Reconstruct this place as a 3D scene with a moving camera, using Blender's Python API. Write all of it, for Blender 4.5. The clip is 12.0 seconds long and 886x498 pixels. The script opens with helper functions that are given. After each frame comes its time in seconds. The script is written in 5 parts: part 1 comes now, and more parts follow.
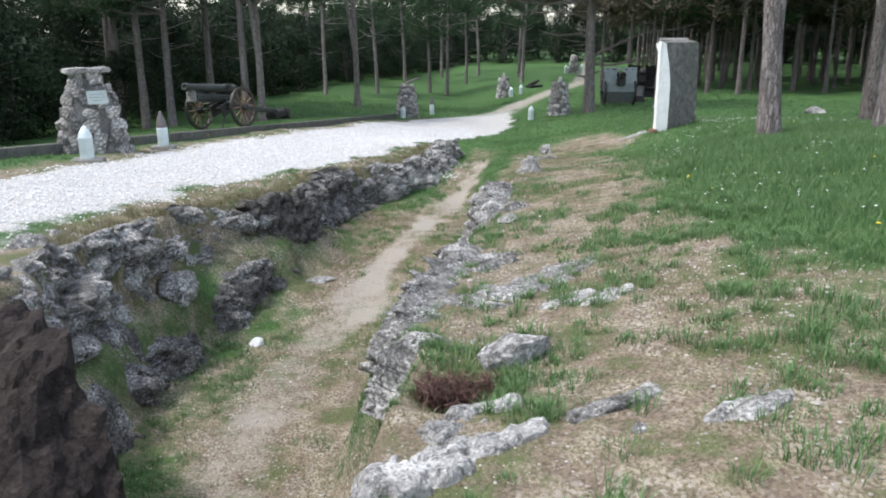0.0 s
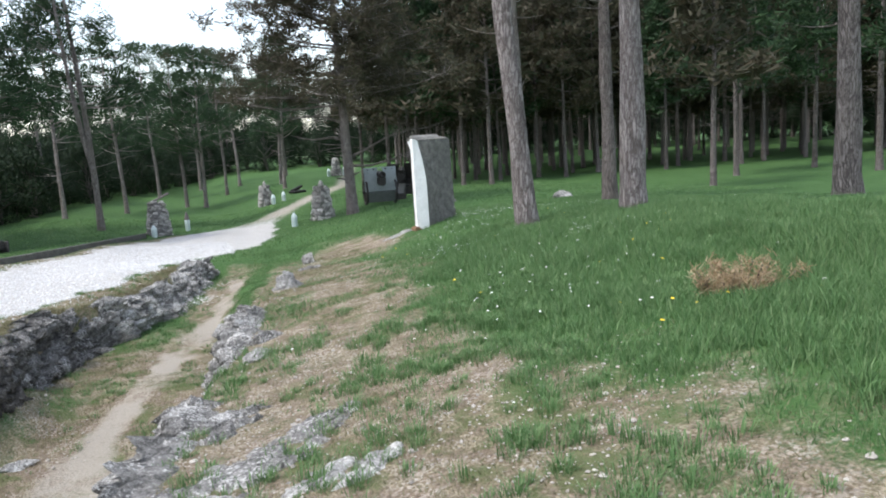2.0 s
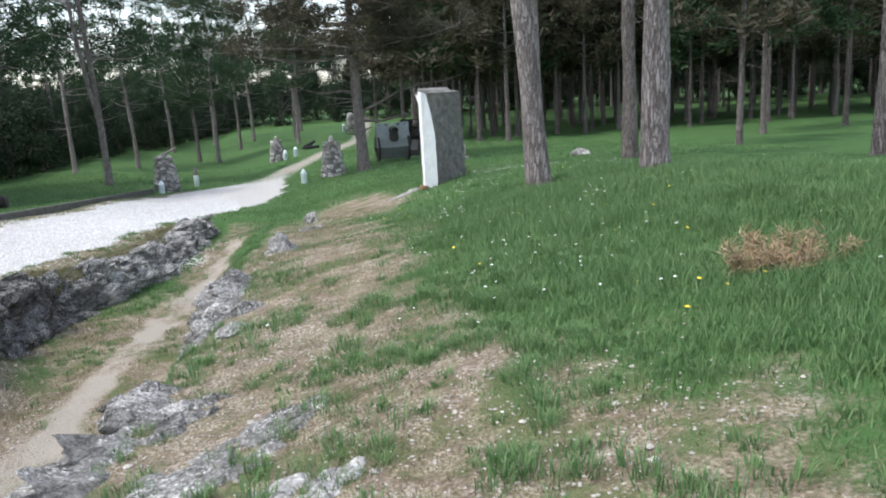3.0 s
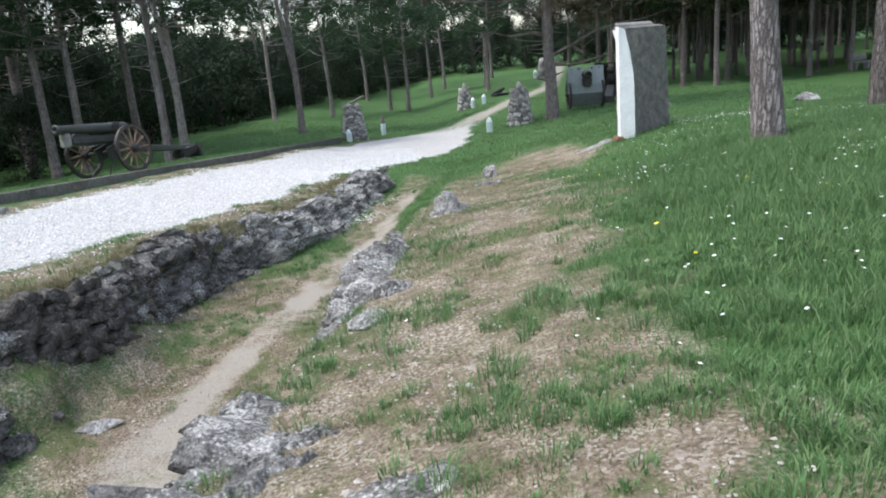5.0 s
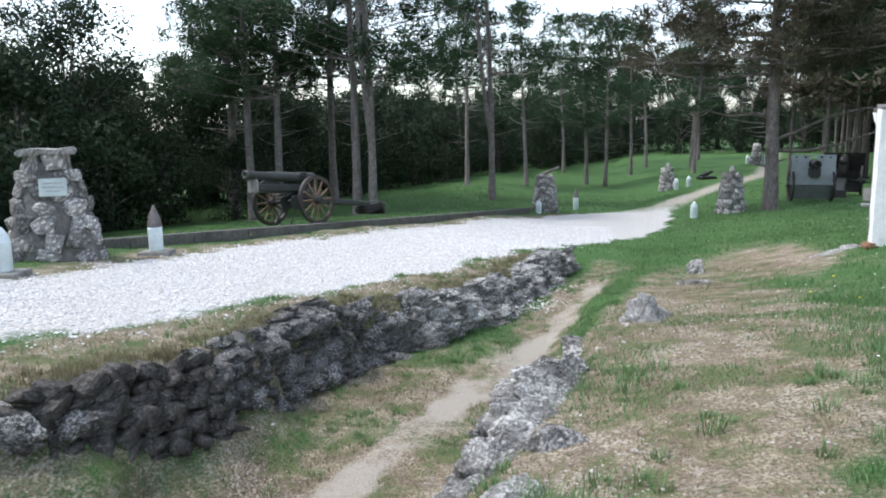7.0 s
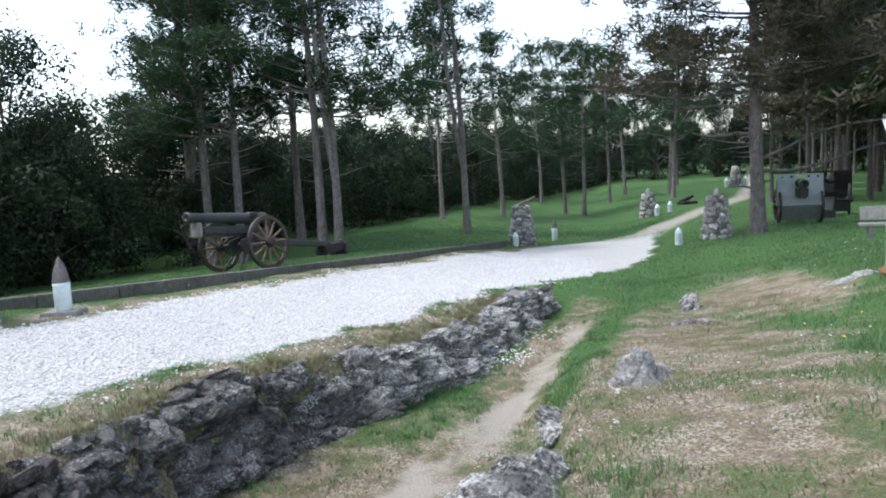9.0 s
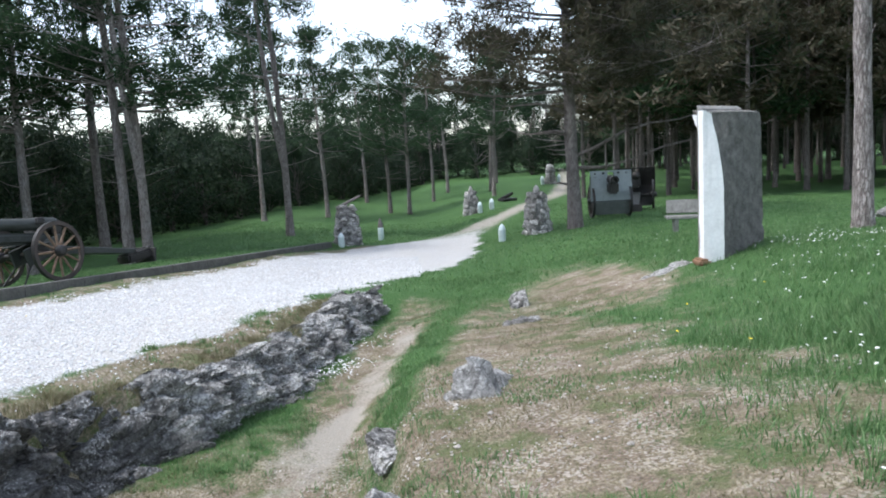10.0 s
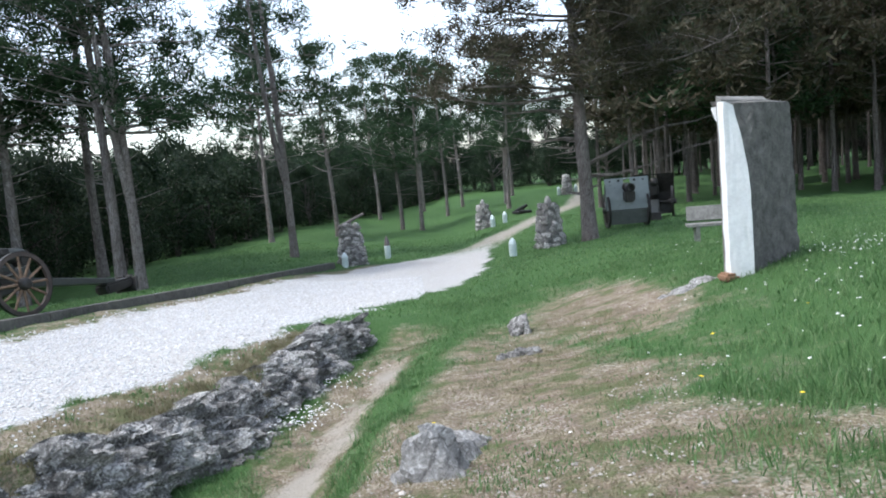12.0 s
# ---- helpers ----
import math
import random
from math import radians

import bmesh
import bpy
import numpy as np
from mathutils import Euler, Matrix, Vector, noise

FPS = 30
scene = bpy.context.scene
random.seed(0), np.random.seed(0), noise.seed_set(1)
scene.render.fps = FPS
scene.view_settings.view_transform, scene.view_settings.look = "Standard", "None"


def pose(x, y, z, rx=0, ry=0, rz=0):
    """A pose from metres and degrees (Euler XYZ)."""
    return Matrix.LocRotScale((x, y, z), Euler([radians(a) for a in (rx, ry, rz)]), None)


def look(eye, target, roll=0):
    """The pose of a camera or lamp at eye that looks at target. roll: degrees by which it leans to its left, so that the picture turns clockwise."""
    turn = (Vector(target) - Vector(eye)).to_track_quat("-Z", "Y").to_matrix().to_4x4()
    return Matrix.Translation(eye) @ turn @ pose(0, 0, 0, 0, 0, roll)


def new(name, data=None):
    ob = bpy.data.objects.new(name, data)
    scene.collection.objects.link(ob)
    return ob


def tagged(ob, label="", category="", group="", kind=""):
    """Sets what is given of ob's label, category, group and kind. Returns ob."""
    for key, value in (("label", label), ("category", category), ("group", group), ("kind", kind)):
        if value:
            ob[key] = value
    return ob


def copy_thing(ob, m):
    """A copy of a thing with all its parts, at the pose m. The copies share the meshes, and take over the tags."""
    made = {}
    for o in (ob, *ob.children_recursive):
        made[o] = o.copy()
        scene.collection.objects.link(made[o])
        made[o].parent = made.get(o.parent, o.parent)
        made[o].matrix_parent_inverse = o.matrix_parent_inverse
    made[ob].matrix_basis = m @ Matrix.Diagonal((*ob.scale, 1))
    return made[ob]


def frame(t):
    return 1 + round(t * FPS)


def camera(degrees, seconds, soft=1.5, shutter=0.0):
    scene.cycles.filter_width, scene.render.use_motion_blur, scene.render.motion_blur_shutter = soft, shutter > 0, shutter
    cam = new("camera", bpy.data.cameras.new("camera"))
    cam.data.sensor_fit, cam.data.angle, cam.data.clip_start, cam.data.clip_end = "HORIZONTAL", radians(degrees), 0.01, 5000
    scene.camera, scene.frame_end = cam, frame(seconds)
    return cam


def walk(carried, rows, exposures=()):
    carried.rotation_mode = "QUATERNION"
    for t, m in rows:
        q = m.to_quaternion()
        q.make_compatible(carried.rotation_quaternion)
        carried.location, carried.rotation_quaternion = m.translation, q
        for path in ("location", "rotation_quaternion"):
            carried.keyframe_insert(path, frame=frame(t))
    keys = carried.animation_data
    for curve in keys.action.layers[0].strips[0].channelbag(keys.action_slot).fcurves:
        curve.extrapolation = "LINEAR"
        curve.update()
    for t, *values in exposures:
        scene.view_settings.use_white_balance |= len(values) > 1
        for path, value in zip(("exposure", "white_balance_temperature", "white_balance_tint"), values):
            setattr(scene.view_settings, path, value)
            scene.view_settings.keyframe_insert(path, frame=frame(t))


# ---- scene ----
cam = camera(60.5, 12.0, soft=1.9)
PATH = [
    (0, (-1.697, -5.581, 1.78), (-1.625, -3.657, 1.237), -0.2),
    (0.5, (-1.561, -5.26, 1.747), (-1.248, -3.37, 1.173), -1.6),
    (1, (-1.485, -4.928, 1.764), (-1.015, -3.033, 1.332), -1.0),
    (1.5, (-1.36, -4.617, 1.723), (-0.665, -2.776, 1.366), -2.4),
    (2, (-1.137, -4.259, 1.73), (-0.491, -2.391, 1.426), -3.6),
    (2.5, (-0.881, -3.879, 1.672), (-0.225, -2.027, 1.297), -4.0),
    (3, (-0.651, -3.503, 1.662), (-0.062, -1.636, 1.249), -3.3),
    (3.2, (-0.564, -3.338, 1.66), (-0.04, -1.452, 1.247), -4.5),
    (4.8, (-0.211, -2.027, 1.47), (-0.131, -0.092, 0.97), -5.3),
    (5, (-0.173, -1.828, 1.49), (-0.08, 0.104, 0.981), -4.8),
    (5.5, (-0.151, -1.338, 1.486), (-0.443, 0.609, 1.135), -4.4),
    (6, (-0.176, -0.892, 1.482), (-0.627, 1.027, 1.147), -4.1),
    (6.5, (-0.216, -0.413, 1.455), (-0.669, 1.505, 1.114), -2.1),
    (7, (-0.167, 0.048, 1.382), (-0.543, 1.987, 1.071), -0.7),
    (7.2, (-0.163, 0.198, 1.362), (-0.492, 2.149, 1.071), -0.6),
    (8.8, (-0.11, 1.634, 1.231), (-0.433, 3.591, 0.975), -2.4),
    (9, (-0.107, 1.797, 1.244), (-0.438, 3.757, 1.022), -2.8),
    (9.5, (-0.145, 2.178, 1.208), (-0.402, 4.155, 1.052), -3.8),
    (10, (-0.126, 2.531, 1.181), (-0.005, 4.512, 0.936), -3.0),
    (10.5, (-0.045, 2.898, 1.154), (0.162, 4.875, 0.931), -4.4),
    (11, (0.094, 3.249, 1.134), (0.602, 5.164, 0.862), -4.7),
    (11.5, (0.286, 3.541, 1.111), (0.592, 5.505, 0.891), -4.9),
    (12, (0.426, 3.91, 1.071), (0.494, 5.899, 0.868), -5.0),
]
walk(cam, [(t, look(eye, target, roll)) for t, eye, target, roll in PATH], [(0, 0.15, 6550, 10), (3.2, 0.15, 6500, 10), (6, 0.15, 6380, 10), (9, 0.15, 6250, 10), (12, 0.15, 6250, 10)])

# ---- world, sun ----
world = bpy.data.worlds.new("sky")
scene.world = world
world.use_nodes = True
wt = world.node_tree
sky = wt.nodes.new("ShaderNodeTexSky")
sky.sky_type = "NISHITA"
sky.sun_disc = False
sky.sun_elevation = radians(58)
sky.sun_rotation = radians(282)
sky.air_density, sky.dust_density, sky.ozone_density = 1.0, 1.5, 1.0
cloud = wt.nodes.new("ShaderNodeHueSaturation")
cloud.inputs["Saturation"].default_value = 0.6
cloud.inputs["Value"].default_value = 2.6
wt.links.new(sky.outputs[0], cloud.inputs["Color"])
wt.links.new(cloud.outputs[0], wt.nodes["Background"].inputs["Color"])
wt.nodes["Background"].inputs["Strength"].default_value = 0.15

sun_data = bpy.data.lights.new("sun", "SUN")
sun_data.energy, sun_data.angle, sun_data.color = 2.4, radians(5), (1.0, 0.98, 0.95)
sun = new("sun", sun_data)
sun.matrix_world = look((-20, -4, 36), (0, 4, 0))


# ---- materials ----
def nodes_of(name):
    m = bpy.data.materials.new(name)
    m.use_nodes = True
    return m, m.node_tree, m.node_tree.nodes["Principled BSDF"]


def ramp(nt, src, stops):
    r = nt.nodes.new("ShaderNodeValToRGB")
    while len(r.color_ramp.elements) < len(stops):
        r.color_ramp.elements.new(0.5)
    for e, (p, c) in zip(r.color_ramp.elements, stops):
        e.position, e.color = p, (*c, 1)
    nt.links.new(src, r.inputs[0])
    return r.outputs[0]


def tex(nt, kind, scale, coord="Object", detail=6.0, stretch=(1, 1, 1)):
    c = nt.nodes.new("ShaderNodeTexCoord")
    m = nt.nodes.new("ShaderNodeMapping")
    m.inputs["Scale"].default_value = stretch
    nt.links.new(c.outputs[coord], m.inputs["Vector"])
    n = nt.nodes.new("ShaderNodeTex" + kind)
    n.inputs["Scale"].default_value = scale
    if kind == "Noise":
        n.inputs["Detail"].default_value = detail
        n.inputs["Roughness"].default_value = 0.65
    nt.links.new(m.outputs[0], n.inputs["Vector"])
    return n.outputs[0]


def mixc(nt, fac, a, b, mode="MIX"):
    n = nt.nodes.new("ShaderNodeMix")
    n.data_type, n.blend_type = "RGBA", mode
    for k, v in ((0, fac), (6, a), (7, b)):
        if isinstance(v, (int, float)):
            n.inputs[k].default_value = v
        elif isinstance(v, tuple):
            n.inputs[k].default_value = (*v, 1)
        else:
            nt.links.new(v, n.inputs[k])
    return n.outputs[2]


def calc(nt, op, a, b=0.0, clamp=False):
    n = nt.nodes.new("ShaderNodeMath")
    n.operation, n.use_clamp = op, clamp
    for k, v in ((0, a), (1, b)):
        if isinstance(v, (int, float)):
            n.inputs[k].default_value = v
        else:
            nt.links.new(v, n.inputs[k])
    return n.outputs[0]


def bump(nt, bsdf, height, strength=0.4, dist=0.02):
    b = nt.nodes.new("ShaderNodeBump")
    b.inputs["Strength"].default_value, b.inputs["Distance"].default_value = strength, dist
    nt.links.new(height, b.inputs["Height"])
    nt.links.new(b.outputs[0], bsdf.inputs["Normal"])


def surface(name, dark, light, scale, rough=0.9, metal=0.0, grain=8.0, relief=0.4, dist=0.01, patches=None, vary=0.0, stretch=(1, 1, 1), island=False):
    """Two scales of noise between two colours, an optional third colour in patches, and relief."""
    m, nt, b = nodes_of(name)
    big = tex(nt, "Noise", scale, stretch=stretch)
    fine = tex(nt, "Noise", scale * grain, stretch=stretch)
    both = calc(nt, "ADD", calc(nt, "MULTIPLY", big, 0.6), calc(nt, "MULTIPLY", fine, 0.4))
    col = ramp(nt, both, [(0.36, dark), (0.64, light)])
    if patches:
        spot = ramp(nt, tex(nt, "Noise", scale * 1.7, stretch=stretch), [(patches[1], (0, 0, 0)), (patches[1] + 0.12, (1, 1, 1))])
        col = mixc(nt, spot, col, patches[0])
    if vary:
        if island:
            info = nt.nodes.new("ShaderNodeNewGeometry").outputs["Random Per Island"]
        else:
            info = nt.nodes.new("ShaderNodeObjectInfo").outputs["Random"]
        hs = nt.nodes.new("ShaderNodeHueSaturation")
        nt.links.new(calc(nt, "ADD", calc(nt, "MULTIPLY", info, 2 * vary), 1 - vary), hs.inputs["Value"])
        nt.links.new(col, hs.inputs["Color"])
        col = hs.outputs[0]
    nt.links.new(col, b.inputs["Base Color"])
    b.inputs["Roughness"].default_value, b.inputs["Metallic"].default_value = rough, metal
    bump(nt, b, fine, relief, dist)
    return m


def ground_material():
    m, nt, b = nodes_of("meadow_and_gravel")
    a = nt.nodes.new("ShaderNodeAttribute")
    a.attribute_name = "cover"
    sep = nt.nodes.new("ShaderNodeSeparateColor")
    nt.links.new(a.outputs["Color"], sep.inputs[0])
    n1, n2, n3 = tex(nt, "Noise", 0.7), tex(nt, "Noise", 5.0), tex(nt, "Noise", 40.0)
    v = nt.nodes.new("ShaderNodeTexVoronoi")
    v.inputs["Scale"].default_value = 34.0
    cc = nt.nodes.new("ShaderNodeTexCoord")
    nt.links.new(cc.outputs["Object"], v.inputs["Vector"])
    n4, n5 = tex(nt, "Noise", 2.0, detail=8.0), tex(nt, "Noise", 130.0, detail=3.0)
    straw = tex(nt, "Noise", 60.0, detail=4.0, stretch=(1, 0.55, 1))
    grass = mixc(nt, ramp(nt, n1, [(0.35, (0, 0, 0)), (0.65, (1, 1, 1))]), (0.034, 0.090, 0.024), (0.060, 0.128, 0.038))
    grass = mixc(nt, ramp(nt, n3, [(0.4, (0, 0, 0)), (0.7, (1, 1, 1))]), grass, (0.085, 0.150, 0.054))
    soil = mixc(nt, ramp(nt, n3, [(0.35, (0, 0, 0)), (0.62, (1, 1, 1))]), (0.115, 0.086, 0.060), (0.25, 0.195, 0.145))
    thatch = mixc(nt, ramp(nt, straw, [(0.40, (0, 0, 0)), (0.60, (1, 1, 1))]), (0.135, 0.112, 0.066), (0.36, 0.31, 0.225))
    dry = mixc(nt, ramp(nt, n2, [(0.42, (0, 0, 0)), (0.58, (1, 1, 1))]), soil, thatch)
    moss = mixc(nt, ramp(nt, n5, [(0.35, (0, 0, 0)), (0.65, (1, 1, 1))]), (0.060, 0.086, 0.030), (0.150, 0.170, 0.075))
    dry = mixc(nt, ramp(nt, n4, [(0.52, (0, 0, 0)), (0.60, (0.85, 0.85, 0.85))]), dry, moss)
    dry = mixc(nt, ramp(nt, v.outputs["Distance"], [(0.08, (0.7, 0.7, 0.7)), (0.2, (0, 0, 0))]), dry, (0.42, 0.38, 0.32))
    chip = nt.nodes.new("ShaderNodeTexVoronoi")
    chip.inputs["Scale"].default_value = 52.0
    nt.links.new(cc.outputs["Object"], chip.inputs["Vector"])
    litter = calc(nt, "MULTIPLY", ramp(nt, chip.outputs["Color"], [(0.56, (0, 0, 0)), (0.64, (1, 1, 1))]), ramp(nt, n4, [(0.40, (1, 1, 1)), (0.52, (0, 0, 0))]))
    dry = mixc(nt, calc(nt, "MULTIPLY", litter, 0.65), dry, (0.47, 0.42, 0.36))
    path = mixc(nt, n3, (0.26, 0.23, 0.185), (0.43, 0.395, 0.34))
    stone = mixc(nt, v.outputs["Color"], (0.54, 0.535, 0.525), (0.78, 0.775, 0.765))
    stone = mixc(nt, ramp(nt, v.outputs["Distance"], [(0.3, (0, 0, 0)), (0.65, (1, 1, 1))]), stone, (0.40, 0.385, 0.36))
    stone = mixc(nt, ramp(nt, n1, [(0.35, (0.16, 0.16, 0.16)), (0.6, (0, 0, 0))]), stone, (0.5, 0.46, 0.38))

    def edge(src, width=0.5):
        rough = calc(nt, "ADD", calc(nt, "MULTIPLY", calc(nt, "SUBTRACT", n2, 0.5), 0.9), calc(nt, "MULTIPLY", calc(nt, "SUBTRACT", n3, 0.5), 0.7))
        x = calc(nt, "ADD", src, rough)
        return ramp(nt, x, [(0.5 - width / 2, (0, 0, 0)), (0.5 + width / 2, (1, 1, 1))])

    col = mixc(nt, edge(sep.outputs[2], 0.4), grass, dry)
    col = mixc(nt, edge(sep.outputs[1]), col, path)
    col = mixc(nt, edge(sep.outputs[0], 0.35), col, stone)
    nt.links.new(col, b.inputs["Base Color"])
    b.inputs["Roughness"].default_value = 0.95
    b.inputs["Specular IOR Level"].default_value = 0.15
    h = calc(nt, "ADD", calc(nt, "ADD", n3, calc(nt, "MULTIPLY", n2, 1.2)), calc(nt, "MULTIPLY", v.outputs["Distance"], -0.6))
    bump(nt, b, h, 0.7, 0.035)
    return m


def blade_material(name, cols, rough=0.6, trans=True):
    m, nt, b = nodes_of(name)
    r = nt.nodes.new("ShaderNodeNewGeometry").outputs["Random Per Island"]
    col = ramp(nt, r, [(i / max(1, len(cols) - 1), c) for i, c in enumerate(cols)])
    big = tex(nt, "Noise", 0.5, detail=3)
    col = mixc(nt, calc(nt, "MULTIPLY", big, 0.5), col, cols[0])
    nt.links.new(col, b.inputs["Base Color"])
    b.inputs["Roughness"].default_value = rough
    b.inputs["Specular IOR Level"].default_value = 0.2
    if trans:
        t = nt.nodes.new("ShaderNodeBsdfTranslucent")
        nt.links.new(col, t.inputs["Color"])
        mx = nt.nodes.new("ShaderNodeMixShader")
        mx.inputs[0].default_value = 0.3
        nt.links.new(b.outputs[0], mx.inputs[1])
        nt.links.new(t.outputs[0], mx.inputs[2])
        nt.links.new(mx.outputs[0], nt.nodes["Material Output"].inputs["Surface"])
    return m


def rock_material(name, dark, light, lichen, white=0.54):
    """Limestone: grey mottling, black stains, pale lichen crusts and fine cracks."""
    m, nt, b = nodes_of(name)
    n0, n1, n2, n3, n4 = (tex(nt, "Noise", k, detail=8.0) for k in (0.9, 2.6, 11.0, 42.0, 150.0))
    mot = calc(nt, "ADD", calc(nt, "MULTIPLY", n1, 0.35), calc(nt, "ADD", calc(nt, "MULTIPLY", n2, 0.35), calc(nt, "MULTIPLY", n3, 0.30)))
    col = ramp(nt, mot, [(0.40, dark), (0.58, light)])
    cc = nt.nodes.new("ShaderNodeTexCoord")
    lines = []
    for scale, warp in ((3.5, 0.35), (11.0, 0.12)):
        crack = nt.nodes.new("ShaderNodeTexVoronoi")
        crack.feature = "DISTANCE_TO_EDGE"
        crack.inputs["Scale"].default_value = scale
        nt.links.new(mixc(nt, warp, cc.outputs["Object"], n2, "ADD"), crack.inputs["Vector"])
        lines.append(ramp(nt, crack.outputs["Distance"], [(0.0, (0.35, 0.35, 0.35)), (0.05, (1, 1, 1))]))
    crust = calc(nt, "ADD", calc(nt, "MULTIPLY", n1, 0.45), calc(nt, "MULTIPLY", n3, 0.55))
    col = mixc(nt, ramp(nt, crust, [(white, (0, 0, 0)), (white + 0.07, (0.9, 0.9, 0.9))]), col, lichen)
    col = mixc(nt, ramp(nt, calc(nt, "ADD", calc(nt, "MULTIPLY", n0, 0.5), calc(nt, "MULTIPLY", n3, 0.5)), [(0.37, (0.75, 0.75, 0.75)), (0.44, (0, 0, 0))]), col, tuple(c * 0.45 for c in dark))
    col = mixc(nt, 0.8, col, lines[0], "MULTIPLY")
    col = mixc(nt, 0.4, col, lines[1], "MULTIPLY")
    col = mixc(nt, ramp(nt, n4, [(0.52, (0, 0, 0)), (0.70, (0.6, 0.6, 0.6))]), col, tuple(c * 0.5 for c in dark))
    nt.links.new(col, b.inputs["Base Color"])
    b.inputs["Roughness"].default_value = 0.93
    b.inputs["Specular IOR Level"].default_value = 0.2
    h = calc(nt, "ADD", calc(nt, "MULTIPLY", n2, 1.0), calc(nt, "ADD", calc(nt, "MULTIPLY", n3, 0.7), calc(nt, "MULTIPLY", lines[0], 0.35)))
    h = calc(nt, "ADD", h, calc(nt, "ADD", calc(nt, "MULTIPLY", n4, 0.3), calc(nt, "MULTIPLY", lines[1], 0.25)))
    bump(nt, b, h, 0.8, 0.04)
    return m


M_GROUND = ground_material()
M_ROCK = rock_material("weathered_limestone", (0.105, 0.101, 0.095), (0.40, 0.388, 0.366), (0.70, 0.686, 0.652), 0.515)
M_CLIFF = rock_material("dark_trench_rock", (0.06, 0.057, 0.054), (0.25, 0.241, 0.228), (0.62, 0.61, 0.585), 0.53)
# brown rock with the shade it stands in put into the colour
M_DARKROCK = rock_material("shaded_brown_rock", (0.02, 0.016, 0.015), (0.06, 0.048, 0.042), (0.085, 0.068, 0.057), 0.56)
M_PALE = rock_material("pale_limestone", (0.24, 0.232, 0.218), (0.53, 0.516, 0.49), (0.72, 0.71, 0.68), 0.52)
M_CAIRN = surface("cairn_stone", (0.09, 0.084, 0.08), (0.36, 0.345, 0.33), 4, grain=6, vary=0.5, patches=((0.70, 0.68, 0.645), 0.50), relief=0.9, dist=0.04)
M_MORTAR = surface("old_mortar", (0.07, 0.066, 0.062), (0.25, 0.24, 0.225), 9, relief=0.8, dist=0.02)
M_PEBBLE = surface("loose_stone", (0.27, 0.245, 0.21), (0.50, 0.465, 0.415), 20, vary=0.25, island=True)
M_GRAVEL = surface("white_gravel_stone", (0.50, 0.50, 0.49), (0.72, 0.72, 0.715), 20, vary=0.2, island=True)
# brown wall stone, its colour taken darker to stand for shadows on the wall
M_DRYSTONE = rock_material("shaded_brown_dry_stone", (0.045, 0.041, 0.037), (0.16, 0.147, 0.132), (0.36, 0.335, 0.30), 0.58)
M_GRASS = blade_material("meadow_grass", [(0.075, 0.158, 0.055), (0.115, 0.22, 0.082), (0.17, 0.275, 0.112), (0.25, 0.33, 0.165)])
M_DRYGRASS = blade_material("dry_grass", [(0.13, 0.13, 0.065), (0.22, 0.19, 0.115), (0.32, 0.275, 0.185), (0.16, 0.18, 0.08)])
M_DAISY = surface("daisy_petal", (0.75, 0.75, 0.72), (0.9, 0.9, 0.88), 10)
M_YELLOW = surface("dandelion_petal", (0.7, 0.5, 0.02), (0.85, 0.65, 0.05), 10)
M_NEEDLE = blade_material("pine_needles", [(0.016, 0.036, 0.017), (0.032, 0.066, 0.029), (0.05, 0.095, 0.04), (0.07, 0.115, 0.052)])
M_BROWNNEEDLE = blade_material("browned_pine_needles", [(0.038, 0.042, 0.025), (0.068, 0.06, 0.038), (0.115, 0.09, 0.06), (0.04, 0.056, 0.026)])
M_DEADNEEDLE = blade_material("dead_pine_needles", [(0.26, 0.18, 0.10), (0.42, 0.31, 0.19), (0.56, 0.45, 0.30)])
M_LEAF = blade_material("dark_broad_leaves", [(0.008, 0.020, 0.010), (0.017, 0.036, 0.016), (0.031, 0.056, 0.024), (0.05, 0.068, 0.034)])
M_HEATHER = blade_material("reddish_low_shrub", [(0.10, 0.05, 0.045), (0.19, 0.11, 0.10), (0.14, 0.12, 0.07)])


def bark_material(name, fissure, plate, pale):
    """Long flaking plates with dark fissures between them."""
    m, nt, b = nodes_of(name)
    n1, n2 = tex(nt, "Noise", 6.0, stretch=(1, 1, 0.4)), tex(nt, "Noise", 34.0, stretch=(1, 1, 0.4))
    v = nt.nodes.new("ShaderNodeTexVoronoi")
    v.feature = "DISTANCE_TO_EDGE"
    v.inputs["Scale"].default_value = 19.0
    c, mp = nt.nodes.new("ShaderNodeTexCoord"), nt.nodes.new("ShaderNodeMapping")
    mp.inputs["Scale"].default_value = (1, 1, 0.2)
    nt.links.new(c.outputs["Object"], mp.inputs["Vector"])
    nt.links.new(mixc(nt, 0.14, mp.outputs[0], n2, "ADD"), v.inputs["Vector"])
    flake = ramp(nt, v.outputs["Distance"], [(0.02, (0, 0, 0)), (0.16, (1, 1, 1))])
    col = mixc(nt, ramp(nt, n1, [(0.38, (0, 0, 0)), (0.62, (1, 1, 1))]), plate, pale)
    col = mixc(nt, flake, fissure, col)
    col = mixc(nt, calc(nt, "MULTIPLY", n2, 0.5), col, plate)
    info = nt.nodes.new("ShaderNodeObjectInfo").outputs["Random"]
    hs = nt.nodes.new("ShaderNodeHueSaturation")
    nt.links.new(calc(nt, "ADD", calc(nt, "MULTIPLY", info, 0.4), 0.8), hs.inputs["Value"])
    nt.links.new(col, hs.inputs["Color"])
    nt.links.new(hs.outputs[0], b.inputs["Base Color"])
    b.inputs["Roughness"].default_value = 0.95
    b.inputs["Specular IOR Level"].default_value = 0.15
    bump(nt, b, calc(nt, "ADD", flake, calc(nt, "MULTIPLY", n2, 0.6)), 0.9, 0.03)
    return m


